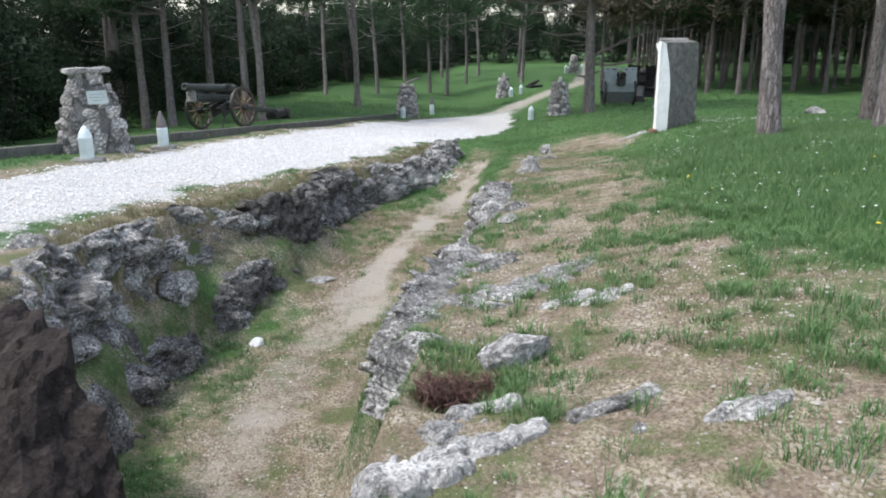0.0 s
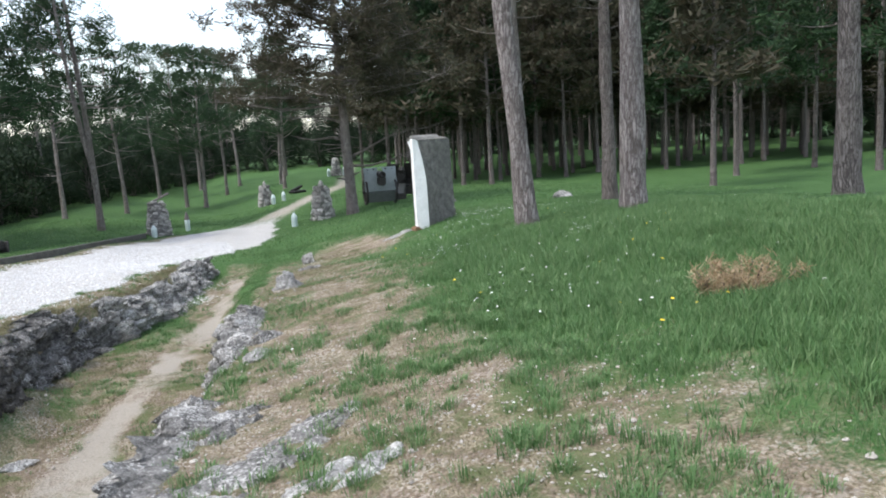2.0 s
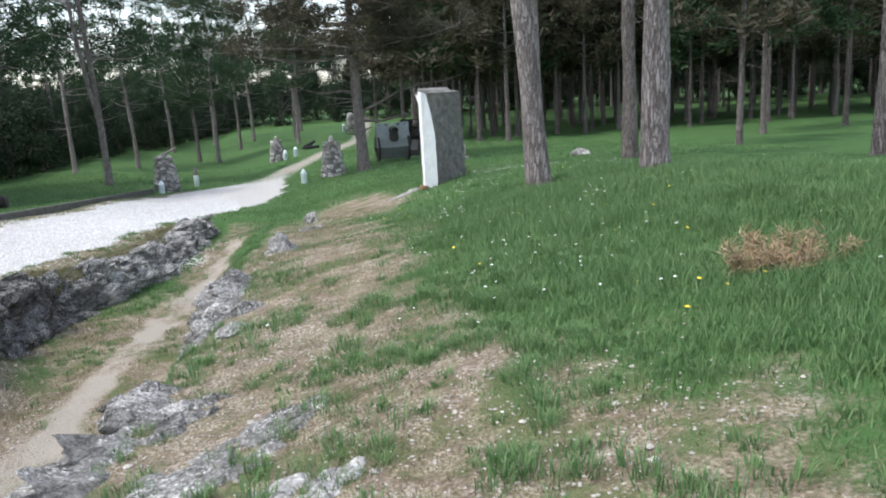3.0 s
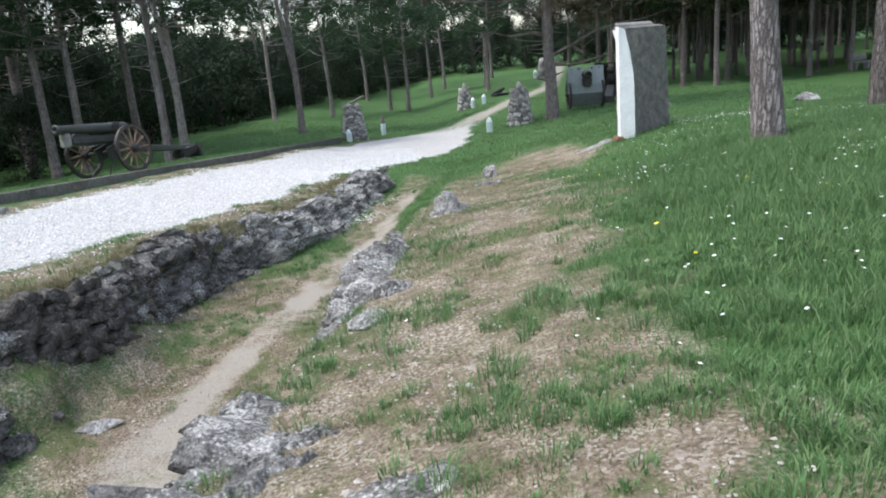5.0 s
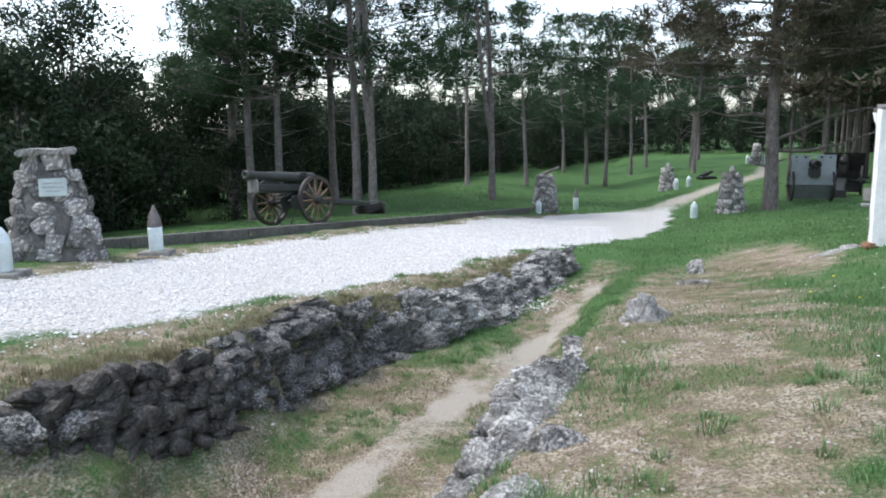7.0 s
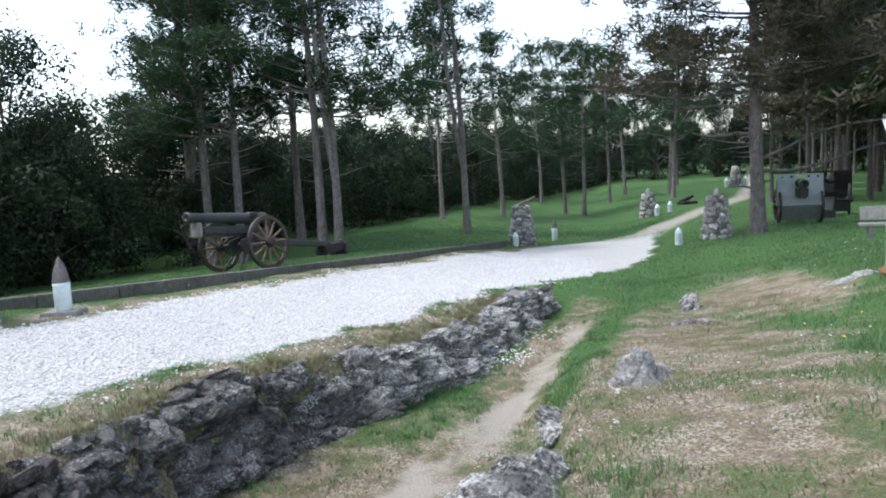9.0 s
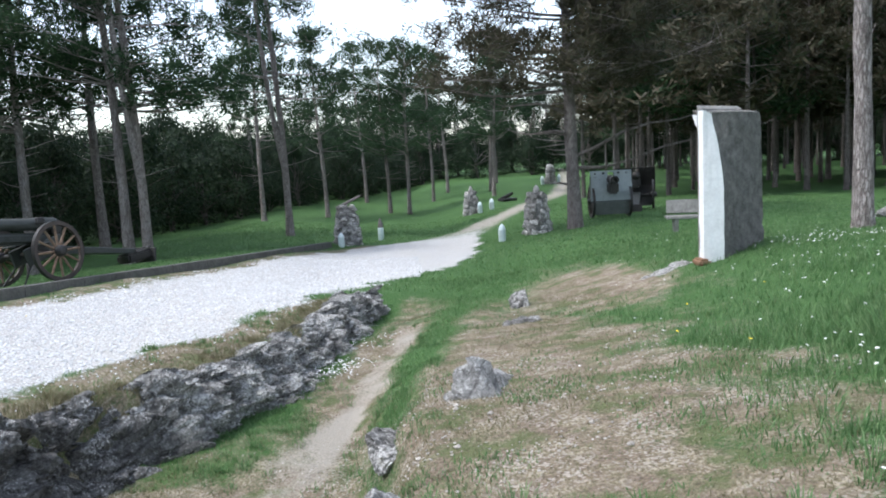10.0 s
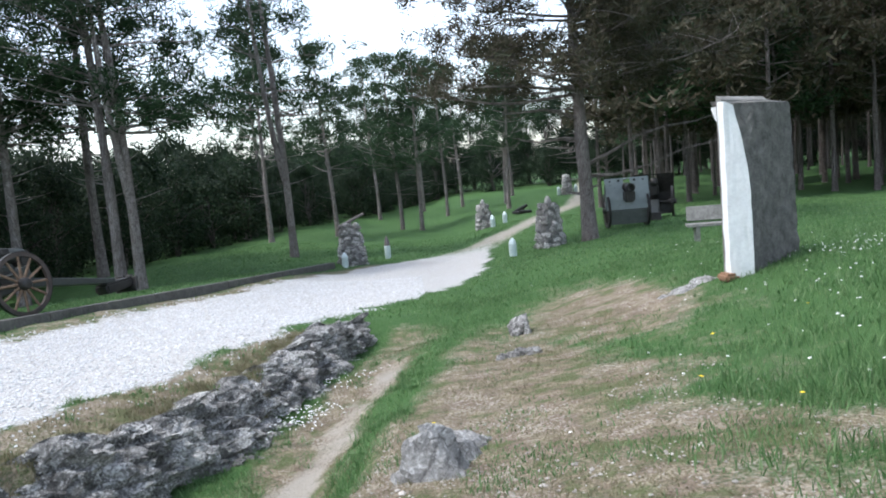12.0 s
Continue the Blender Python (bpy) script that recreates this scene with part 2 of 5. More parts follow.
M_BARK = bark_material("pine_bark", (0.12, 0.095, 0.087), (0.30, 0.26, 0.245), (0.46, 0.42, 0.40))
# same bark with shade put into the colour, mostly for trunks of the wood
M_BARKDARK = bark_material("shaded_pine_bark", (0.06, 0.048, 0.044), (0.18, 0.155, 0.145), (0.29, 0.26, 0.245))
M_CONCRETE = surface("old_concrete", (0.15, 0.145, 0.13), (0.30, 0.29, 0.27), 2.2, patches=((0.11, 0.12, 0.09), 0.6), relief=0.5)
M_KERB = surface("dark_kerb_concrete", (0.06, 0.058, 0.052), (0.15, 0.145, 0.13), 2.2, patches=((0.06, 0.07, 0.045), 0.6), relief=0.5)
M_ROUGHCAST = surface("rough_dark_stone_face", (0.10, 0.094, 0.085), (0.29, 0.275, 0.25), 7, grain=6, relief=1.0, dist=0.06)
M_WHITE = surface("whitewashed_stone", (0.70, 0.70, 0.69), (0.86, 0.86, 0.85), 3, patches=((0.5, 0.49, 0.45), 0.64), relief=0.3)
M_SHELLWHITE = surface("pale_blue_white_paint", (0.52, 0.60, 0.61), (0.70, 0.78, 0.78), 6, rough=0.55, patches=((0.42, 0.46, 0.44), 0.63), relief=0.15)
M_SHELLTIP = surface("rusty_dark_steel", (0.10, 0.085, 0.085), (0.20, 0.175, 0.17), 9, rough=0.6, metal=0.3)
M_GUN = surface("grey_green_gun_paint", (0.022, 0.026, 0.023), (0.046, 0.051, 0.045), 5, rough=0.5, patches=((0.085, 0.09, 0.08), 0.62), relief=0.15)
M_GUNDARK = surface("dark_gun_steel", (0.018, 0.018, 0.018), (0.05, 0.046, 0.042), 6, rough=0.5, metal=0.4, relief=0.15)
M_RUSTYWOOD = surface("worn_brown_wheel_wood", (0.08, 0.05, 0.034), (0.23, 0.16, 0.105), 8, stretch=(1, 1, 1), relief=0.3)
M_RIM = surface("dark_wheel_rim", (0.028, 0.022, 0.02), (0.075, 0.055, 0.045), 6, rough=0.6)
# shield paint in two tones: upper plate brightened as lit, lower darkened as shaded
M_SHIELD = surface("grey_blue_shield_paint", (0.40, 0.445, 0.45), (0.52, 0.56, 0.565), 4, rough=0.55, patches=((0.15, 0.165, 0.155), 0.6), relief=0.15)
M_SHIELDLOW = surface("shaded_green_shield_paint", (0.06, 0.07, 0.062), (0.11, 0.12, 0.11), 4, rough=0.6)
M_PLAQUE = surface("verdigris_plaque", (0.36, 0.42, 0.40), (0.52, 0.58, 0.55), 6, rough=0.5)
M_BRICKRED = surface("red_earth", (0.20, 0.11, 0.065), (0.30, 0.17, 0.10), 9)


# ---- mesh helpers ----
def put_mesh(name, verts, faces, mat, parent=None, label="", smooth=False):
    me = bpy.data.meshes.new(name)
    me.from_pydata([tuple(map(float, v)) for v in verts] if not isinstance(verts, np.ndarray) else verts.tolist(), [], faces.tolist() if isinstance(faces, np.ndarray) else faces)
    me.materials.append(mat)
    if smooth:
        me.polygons.foreach_set("use_smooth", [True] * len(me.polygons))
    me.update()
    ob = new(name, me)
    if parent:
        ob.parent = parent
    return tagged(ob, label)


def part(name, bm, mat, parent=None, label="", smooth=False):
    me = bpy.data.meshes.new(name)
    bmesh.ops.recalc_face_normals(bm, faces=bm.faces)
    for f in bm.faces:
        f.smooth = smooth
    bm.to_mesh(me)
    bm.free()
    me.materials.append(mat)
    ob = new(name, me)
    if parent:
        ob.parent = parent
    return tagged(ob, label)


def empty(name, m, label, category, group="", kind=""):
    ob = new(name)
    ob.empty_display_size = 0.2
    ob.matrix_world = m
    return tagged(ob, label, category, group, kind)


def box(bm, size, m=None, bevel=0.0, seg=1):
    r = bmesh.ops.create_cube(bm, size=1.0)
    vs = r["verts"]
    bmesh.ops.scale(bm, vec=size, verts=vs)
    if bevel:
        es = list({e for v in vs for e in v.link_edges})
        r = bmesh.ops.bevel(bm, geom=es, offset=bevel, segments=seg, affect="EDGES")
        vs = list({v for f in r["faces"] for v in f.verts} | {v for v in vs if v.is_valid})
    if m is not None:
        bmesh.ops.transform(bm, matrix=m, verts=vs)
    return vs


def solid_box(size, m=None, bevel=0.0, seg=1):
    bm = bmesh.new()
    box(bm, size, m, bevel, seg)
    return bm


def lathe(profile, n=20, m=None):
    """A body turned round z from (radius, height) pairs."""
    bm = bmesh.new()
    rings = []
    for r, z in profile:
        rings.append([bm.verts.new((r * math.cos(2 * math.pi * i / n), r * math.sin(2 * math.pi * i / n), z)) for i in range(n)])
    for a, b in zip(rings, rings[1:]):
        for i in range(n):
            bm.faces.new((a[i], a[(i + 1) % n], b[(i + 1) % n], b[i]))
    bm.faces.new(rings[0][::-1])
    bm.faces.new(rings[-1])
    if m is not None:
        bmesh.ops.transform(bm, matrix=m, verts=bm.verts)
    return bm


def rod(a, b, r1, r2=None, n=10, bm=None):
    """A round bar from a to b."""
    bm = bm or bmesh.new()
    a, b = Vector(a), Vector(b)
    r2 = r1 if r2 is None else r2
    q = (b - a).to_track_quat("Z", "Y").to_matrix().to_4x4()
    m = Matrix.Translation((a + b) / 2) @ q
    bmesh.ops.create_cone(bm, cap_ends=True, segments=n, radius1=r1, radius2=r2, depth=(b - a).length, matrix=m)
    return bm


def rock_mesh(name, mat, size, seed, sub=3, rough=0.35, flat=0.0, facets=5, cut=(0.55, 0.85), blocky=False):
    """A broken stone: a ball cut by random planes, then roughened."""
    rnd = random.Random(seed)
    bm = bmesh.new()
    bmesh.ops.create_icosphere(bm, subdivisions=sub, radius=1.0)
    planes = []
    for _ in range(facets + 6):
        d = Vector((rnd.uniform(-1, 1), rnd.uniform(-1, 1), rnd.uniform(-0.6, 1))).normalized()
        planes.append((d, rnd.uniform(cut[0], cut[1])))
    if blocky:
        for axis in (Vector((1, 0, 0)), Vector((0, 1, 0)), Vector((0, 0, 1))):
            for s in (-1, 1):
                tip = Vector((rnd.uniform(-1, 1), rnd.uniform(-1, 1), rnd.uniform(-1, 1))) * 0.16
                planes.append(((axis * s + tip).normalized(), rnd.uniform(0.55, 0.66)))
    off = Vector((seed * 7.3, seed * 3.1, seed * 1.7))
    for v in bm.verts:
        p = v.co.copy()
        for d, k in planes:
            over = p.dot(d) - k
            if over > 0:
                p -= d * over * 0.92
        n1 = noise.fractal(p * 1.6 + off, 1.0, 2.0, 4)
        n2 = noise.fractal(p * 5.0 + off, 1.0, 2.0, 3)
        ridge = 1 - abs(noise.noise(p * 2.6 + off * 1.3)) * 2
        swell = 1 + rough * 0.38 * n1 + rough * 0.22 * n2 + rough * 0.16 * ridge
        if sub > 3:
            gap = noise.voronoi(Vector((p.x * 2.2, p.y * 2.2, p.z * 3.4)) + off)[0]
            pit = noise.voronoi(p * 6.5 + off)[0]
            swell += rough * (0.34 * min(0.3, gap[1] - gap[0]) + 0.20 * min(0.3, pit[1] - pit[0]) + 0.10 * noise.fractal(p * 14.0, 1.0, 2.0, 2))
        p *= swell
        p = Vector((p.x * size[0], p.y * size[1], p.z * size[2]))
        if flat and p.z < -size[2] * flat:
            p.z = -size[2] * flat
        v.co = p
    me = bpy.data.meshes.new(name)
    bm.to_mesh(me)
    bm.free()
    me.materials.append(mat)
    return me


# ---- lie of the land ----
LATTICE = np.random.RandomState(5).rand(64, 64)


def wave(x, y, size, k=0):
    """Smooth random field in 0..1, with features of that size."""
    u, v = np.asarray(x, float) / size + 13.7 * k + 500, np.asarray(y, float) / size + 7.9 * k + 500
    i, j = np.floor(u).astype(int), np.floor(v).astype(int)
    a, b = u - i, v - j
    a, b = a * a * (3 - 2 * a), b * b * (3 - 2 * b)
    g = lambda p, q: LATTICE[p % 64, q % 64]
    return (g(i, j) * (1 - a) + g(i + 1, j) * a) * (1 - b) + (g(i, j + 1) * (1 - a) + g(i + 1, j + 1) * a) * b


def ease(a, b, x):
    t = np.clip((np.asarray(x, float) - a) / (b - a), 0, 1)
    return t * t * (3 - 2 * t)


def line(y, pts):
    return np.interp(y, [p[0] for p in pts], [p[1] for p in pts])


TRENCH_LEFT = [(-9, -5.3), (-2, -4.95), (1.5, -4.95), (3.5, -4.75), (4.2, -4.4), (4.6, -4.12), (5.5, -3.68), (5.9, -3.58), (6.7, -3.5), (7.75, -3.45), (8.4, -3.22), (9.35, -2.95), (9.6, -2.62), (10, -2.3), (10.8, -1.95), (12, -1.58), (14, -1.2), (16, -0.7), (18, -0.3)]
TRENCH_RIGHT = [(-9, -2.7), (-3, -2.15), (-1, -1.72), (0, -1.72), (2, -1.2), (4.2, -0.75), (6, -0.4), (8.5, 0.05), (10, 0.3), (14, 1.1), (18, 1.8)]
TRENCH_FLOOR = [(-9, -1.5), (0, -1.6), (2.8, -1.66), (4.2, -1.5), (6.4, -1.45), (8.9, -1.52), (11, -1.42), (13.4, -1.40), (16, -1.45), (18, -1.5)]
FOOTPATH = [(-9, -3.9), (-0.4, -3.05), (2, -2.97), (3.75, -2.55), (5.2, -2.12), (6.7, -1.65), (8.3, -1.42), (9.65, -1.0), (10.9, -0.5), (12.5, -0.2), (13.5, 0.1), (15, 0.35)]
LEDGE = [(-1, -4.5), (1.3, -4.35), (2.9, -4.1), (3.7, -3.8), (4.6, -3.35), (5.2, -3.5)]
ROAD_RIGHT = [(-30, -8), (3.5, -5.35), (5.3, -5.0), (7.7, -4.2), (9.8, -3.6), (12, -2.6), (14.2, -1.75), (17, -1.3), (19, -0.6), (20.6, 0.4), (23.2, 1.6), (26.4, 2.3), (30, 3.0), (34, 3.6), (40, 6.3), (56, 12.2), (80, 18), (120, 27)]
ROAD_LEFT = [(-30, -11.2), (3, -7.95), (8.5, -7.25), (11.8, -6.95), (14.4, -6.5), (17.2, -5.8), (22.5, -4.4), (27.5, -2.85), (31, -1.2), (34, 1.0), (40, 5.0), (56, 11.0), (80, 17), (120, 26)]
KERB = [(-30, -14.5), (6, -9.7), (11, -8.45), (14.7, -7.45), (19.5, -6.05), (28.7, -3.3), (31, -2.6)]


def base(x, y):
    x, y = np.asarray(x, float), np.asarray(y, float)
    far = 35 * np.tanh(y / 35)
    s = 7 * np.tanh(np.maximum(x + 1, 0) / 7)
    left = 6 * np.tanh(np.maximum(-x - 2, 0) / 6)
    right = 15 * np.tanh(np.maximum(x - 6, 0) / 15)
    dip = np.exp(-(((x - 2) / 2.2) ** 2)) * ease(6, 13, y)
    return -0.275 - 0.0713 * far + 0.2096 * s - 0.00371 * s * far + 0.1029 * left - 0.1156 * right + 0.00384 * right * far - 0.388 * dip - 0.33 * np.exp(-(((x - 5.0) / 3.0) ** 2) - ((y - 29.5) / 6.0) ** 2) - 0.26 * np.exp(-(((x - 7.6) / 2.4) ** 2) - ((y - 21.8) / 3.5) ** 2) + 0.26 * np.exp(-(((x + 2.0) / 1.5) ** 2) - ((y - 14.6) / 3.6) ** 2) - 0.25 * np.exp(-(((x - 3.6) / 1.6) ** 2) - ((y - 0.6) / 2.4) ** 2)


def trench(x, y):
    """How far the sunken way has come down, 0 to 1."""
    xl, xr = line(y, TRENCH_LEFT) + 0.25 * (wave(x, y, 0.8, 2) - 0.5), line(y, TRENCH_RIGHT) + 0.35 * (wave(x, y, 0.7, 3) - 0.5)
    return ease(xl, xl + 0.3, x) * (1 - ease(xr - 0.55 - 0.9 * ease(7, 12, y), xr + 0.1, x)) * (1 - ease(15.2, 16.8, y))


def land(x, y):
    x, y = np.asarray(x, float), np.asarray(y, float)
    z = base(x, y) + 0.10 * (wave(x, y, 2.3) - 0.5) + 0.05 * (wave(x, y, 0.6, 1) - 0.5)
    z = z - 0.24 * np.exp(-(((x + 1.5) / 0.24) ** 2) - ((y + 1.6) / 0.26) ** 2)
    d = trench(x, y)
    floor = line(y, TRENCH_FLOOR) + 0.10 * (wave(x, y, 0.9, 4) - 0.5) + (0.40 * (1 - ease(-0.12, 0.10, x - line(y, LEDGE) + 0.3 * (wave(x, y, 0.5, 5) - 0.5))) + 0.35 * (1 - ease(0.1, 0.9, x - line(y, TRENCH_LEFT)))) * (1 - ease(4.3, 5.4, y)) + 0.30 * (1 - ease(0.35, 1.0, x - line(y, TRENCH_LEFT))) * ease(4.3, 5.2, y) * (1 - ease(6.0, 7.2, y))
    z = z * (1 - d) + np.minimum(floor, z) * d
    road = ease(0, 0.8, x - line(y, ROAD_LEFT)) * (1 - ease(-0.6, 0.2, x - line(y, ROAD_RIGHT)))
    z = z * (1 - road) + (base(x, y) + 0.02 * (wave(x, y, 0.5, 6) - 0.5)) * road
    k = line(y, KERB)
    lawn = ease(0.06, 0.16, k - x) * (1 - ease(30.5, 32.5, y))
    z = z + 0.07 * lawn
    z = z - 0.10 * np.clip(k - 0.2 - x, 0, 5) * ease(-10, 5, y) * (1 - ease(30, 34, y))
    z = z - 0.09 * np.maximum(k - 5.0 - x, 0) * ease(-10, 5, y) * (x < k) * np.exp(-np.maximum(k - 5 - x, 0) / 25)
    return z


def land_z(x, y):
    return float(land(x, y))


def spread(lo, hi, fine_lo, fine_hi, step, grow=1.16):
    xs = list(np.arange(fine_lo, fine_hi, step))
    s, x = step, xs[-1]
    while x < hi:
        s *= grow
        x += s
        xs.append(x)
    s, x = step, xs[0]
    while x > lo:
        s *= grow
        x -= s
        xs.insert(0, x)
    return np.array(xs)


def build_ground():
    xs, ys = spread(-1500, 1500, -6.0, 5.0, 0.07, 1.05), spread(-1500, 1500, -6.0, 16.0, 0.075, 1.045)
    X, Y = np.meshgrid(xs, ys)
    Z = land(X, Y)
    nx, ny = len(xs), len(ys)
    verts = np.stack([X.ravel(), Y.ravel(), Z.ravel()], 1)
    idx = np.arange(nx * ny).reshape(ny, nx)
    faces = np.stack([idx[:-1, :-1].ravel(), idx[:-1, 1:].ravel(), idx[1:, 1:].ravel(), idx[1:, :-1].ravel()], 1)
    ob = put_mesh("ground", verts, faces, M_GROUND, smooth=True)
    tagged(ob, "sloping grassy ground with a gravel road, bare earth and a sunken footpath", "ground", kind="structure")
    road, path, worn = cover(X.ravel(), Y.ravel())
    att = ob.data.attributes.new("cover", "FLOAT_COLOR", "POINT")
    att.data.foreach_set("color", np.stack([road, path, worn, np.ones_like(road)], 1).ravel())
    return ob


def cover(x, y):
    """Shares of gravel, trodden path and worn turf at a place."""
    rag = 0.5 * (wave(x, y, 0.6, 18) - 0.5) + 0.3 * (wave(x, y, 0.25, 20) - 0.5)
    road = ease(-0.5, 0.5, x - line(y, ROAD_LEFT) + rag) * (1 - ease(-0.5, 0.4, x - line(y, ROAD_RIGHT) + rag)) * (1 - ease(31, 37, y) * 0.75)
    w = 0.12 + 0.26 * wave(x, y, 1.3, 8)
    path = (1 - ease(w * 0.4, w * 1.7, np.abs(x - line(y, FOOTPATH) + 0.30 * (wave(x, y, 1.1, 14) - 0.5) + 0.22 * (wave(x, y, 0.28, 17) - 0.5)))) * (1 - ease(12.6, 14.6, y)) * (0.34 + 0.64 * wave(x, y, 0.5, 15) - 0.22 * ease(4, 0, y))
    path = np.maximum(path, 0.75 * ease(31, 37, y) * ease(-0.7, 0.4, x - line(y, ROAD_LEFT)) * (1 - ease(-0.4, 0.7, x - line(y, ROAD_RIGHT))))
    t = trench(x, y)
    edge = line(y, [(-9, 2.0), (-2, 1.45), (0, 1.25), (3, 1.6), (5, 1.75), (8, 2.5), (11, 2.6), (12, 2.6), (20, 2.4)])
    bank = ease(-0.6, 0.2, x - line(y, TRENCH_RIGHT)) * (1 - ease(-1.2, 1.2, x - edge + 1.1 * (wave(x, y, 0.9, 9) - 0.5) + 0.7 * (wave(x, y, 0.3, 19) - 0.5))) * (1 - ease(11.0, 17.0, y) * 0.8)
    patch = 1.1 * np.exp(-(((x - 2.9) / 1.05) ** 2) - ((y - 14.3) / 3.0) ** 2)
    verge = ease(-0.3, 0.2, x - line(y, ROAD_RIGHT)) * (x < line(y, TRENCH_LEFT) + 0.3) * (y < 15)
    lverge = ease(-1.6, -0.2, x - line(y, ROAD_LEFT)) * (1 - ease(0.2, 0.6, x - line(y, ROAD_LEFT))) * (x > line(y, KERB)) * (y < 32) * 0.75
    foot = ease(0.9, 0.3, x - line(y, TRENCH_LEFT)) * t * ease(8.0, 11.0, y)
    floor = 0.40 + 0.4 * wave(x, y, 1.2, 16) + 0.3 * np.exp(-(((x - line(y, FOOTPATH)) / 0.5) ** 2)) - 0.7 * foot
    worn = np.maximum.reduce([bank * 0.85, patch, verge * 0.72, floor * t, lverge * 0.9])
    worn = worn + 0.35 * (wave(x, y, 0.35, 10) - 0.5) * (worn > 0.1)
    return road, path, worn


build_ground()


# ---- rock faces of the sunken way ----
def crag(p, bold, pits):
    """How far broken limestone stands out at a place: jointed blocks, cracks between them, pits and grain."""
    q = Vector((p.x * 1.4, p.y * 1.25 + 0.35 * p.z, p.z * 2.0 - 0.35 * p.y)) + noise.noise_vector(p * 2.3) * 0.28
    dist, pts = noise.voronoi(q)
    d = 0.24 * bold * (noise.cell(pts[0] * 31.7) * 0.5 + 0.3) - 0.13 * bold * max(0.0, 1 - (dist[1] - dist[0]) / 0.16)
    q = Vector((p.x * 3.4, p.y * 3.6 - 0.8 * p.z, p.z * 5.6 + 0.9 * p.y)) + noise.noise_vector(p * 5.0) * 0.35
    dist, pts = noise.voronoi(q)
    d += 0.11 * (noise.cell(pts[0] * 17.3) * 0.5 + 0.2) - 0.075 * max(0.0, 1 - (dist[1] - dist[0]) / 0.2)
    d += 0.16 * bold * noise.fractal(p * 1.3, 1.0, 2.0, 3) + 0.05 * noise.fractal(p * 8.0, 1.0, 2.0, 3)
    if pits:
        hole = noise.voronoi(p * 8.5 + noise.noise_vector(p * 9.0) * 0.3)[0]
        d -= pits * 0.13 * max(0.0, 1 - hole[0] / 0.5)
        d += pits * 0.05 * noise.noise(p * 24.0)
    return d


def rock_strip(name, y0, y1, path, foot, top, lean, mat, label, step=0.024, rows=44, bold=1.0, pits=0.0, side=1, taper=0.3, kind="structure", back=0.3):
    """A broken rock face along path(y), from foot(y) to top(y), that leans back and dives into the soil behind its lip."""
    n = int((y1 - y0) / step)
    verts, faces = [], []
    for i in range(n + 1):
        y = y0 + (y1 - y0) * i / n
        x0, zf, zt = float(path(y)), float(foot(y)), float(top(y))
        end = min(1.0, (y - y0) / taper, (y1 - y) / taper)
        end = end * end * (3 - 2 * end)
        zt += 0.15 * noise.noise(Vector((7.7, y * 1.7, 0))) + 0.09 * noise.noise(Vector((2.7, y * 5.0, 0)))
        zt = zf + (zt - zf) * (0.25 + 0.75 * end)
        for k in range(rows + 1):
            h = k / rows
            p = Vector((x0, y, zf + (zt - zf) * min(1.0, h / 0.86)))
            d = crag(p, bold, pits) * (0.35 + 0.65 * end)
            if h <= 0.86:
                t = h / 0.86
                x = x0 + side * (float(lean(y)) * (1 - t) ** 1.2 - 0.12 * max(0, t - 0.8) / 0.2 + d - 0.25 * (1 - end))
                verts.append((x, y + 0.35 * d * noise.noise(p * 3.1), p.z + 0.25 * d))
            else:
                t = (h - 0.86) / 0.14
                x = x0 - side * (0.12 + back * t - d * (1 - t) + 0.25 * (1 - end))
                verts.append((x, y, zt + 0.25 * d * (1 - t) + (float(land(x, y)) - 0.05 - zt) * t))
    for i in range(n):
        for k in range(rows):
            a = i * (rows + 1) + k
            f = (a, a + rows + 1, a + rows + 2, a + 1)
            faces.append(f if side > 0 else f[::-1])
    ob = put_mesh(name, verts, faces, mat)
    return tagged(ob, label, "rock face" if kind else "rock", "" if kind else G_BANK, kind)


G_BANK = "rocks along the bank of the sunken way"


def west_lip(y):
    return line(y, TRENCH_LEFT)


def west_foot(y):
    return line(y, TRENCH_FLOOR) - 0.15 + 0.45 * (1 - ease(4.3, 5.6, y))


def east_lip(y):
    return line(y, TRENCH_RIGHT)


rock_strip("rock_wall_west", -3.0, 4.6, lambda y: west_lip(y) + 0.12, west_foot, lambda y: land_z(float(west_lip(y)) - 0.25, y) + 0.02, lambda y: 0.24, M_ROCK, "grey craggy limestone face below the gravel road", bold=0.8, taper=0.2)
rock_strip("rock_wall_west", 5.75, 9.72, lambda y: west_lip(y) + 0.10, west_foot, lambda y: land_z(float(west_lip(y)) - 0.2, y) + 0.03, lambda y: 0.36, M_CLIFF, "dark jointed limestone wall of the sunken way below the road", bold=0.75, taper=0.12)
rock_strip("rock_wall_north", 9.5, 16.4, lambda y: west_lip(y) + 0.18, west_foot, lambda y: land_z(float(west_lip(y)) - 0.2, y) + 0.08, lambda y: 0.42, M_ROCK, "pale pitted limestone wall at the end of the sunken way", bold=0.9, pits=1.3, taper=0.12, back=0.3)
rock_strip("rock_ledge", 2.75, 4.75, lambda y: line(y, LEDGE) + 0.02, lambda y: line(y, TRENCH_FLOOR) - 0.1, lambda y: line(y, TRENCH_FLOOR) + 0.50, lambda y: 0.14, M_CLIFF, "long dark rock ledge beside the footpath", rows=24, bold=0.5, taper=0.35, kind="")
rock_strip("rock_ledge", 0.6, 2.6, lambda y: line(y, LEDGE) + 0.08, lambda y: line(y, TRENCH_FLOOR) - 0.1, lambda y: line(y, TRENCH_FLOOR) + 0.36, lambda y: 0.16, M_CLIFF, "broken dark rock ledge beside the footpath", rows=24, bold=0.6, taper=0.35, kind="")
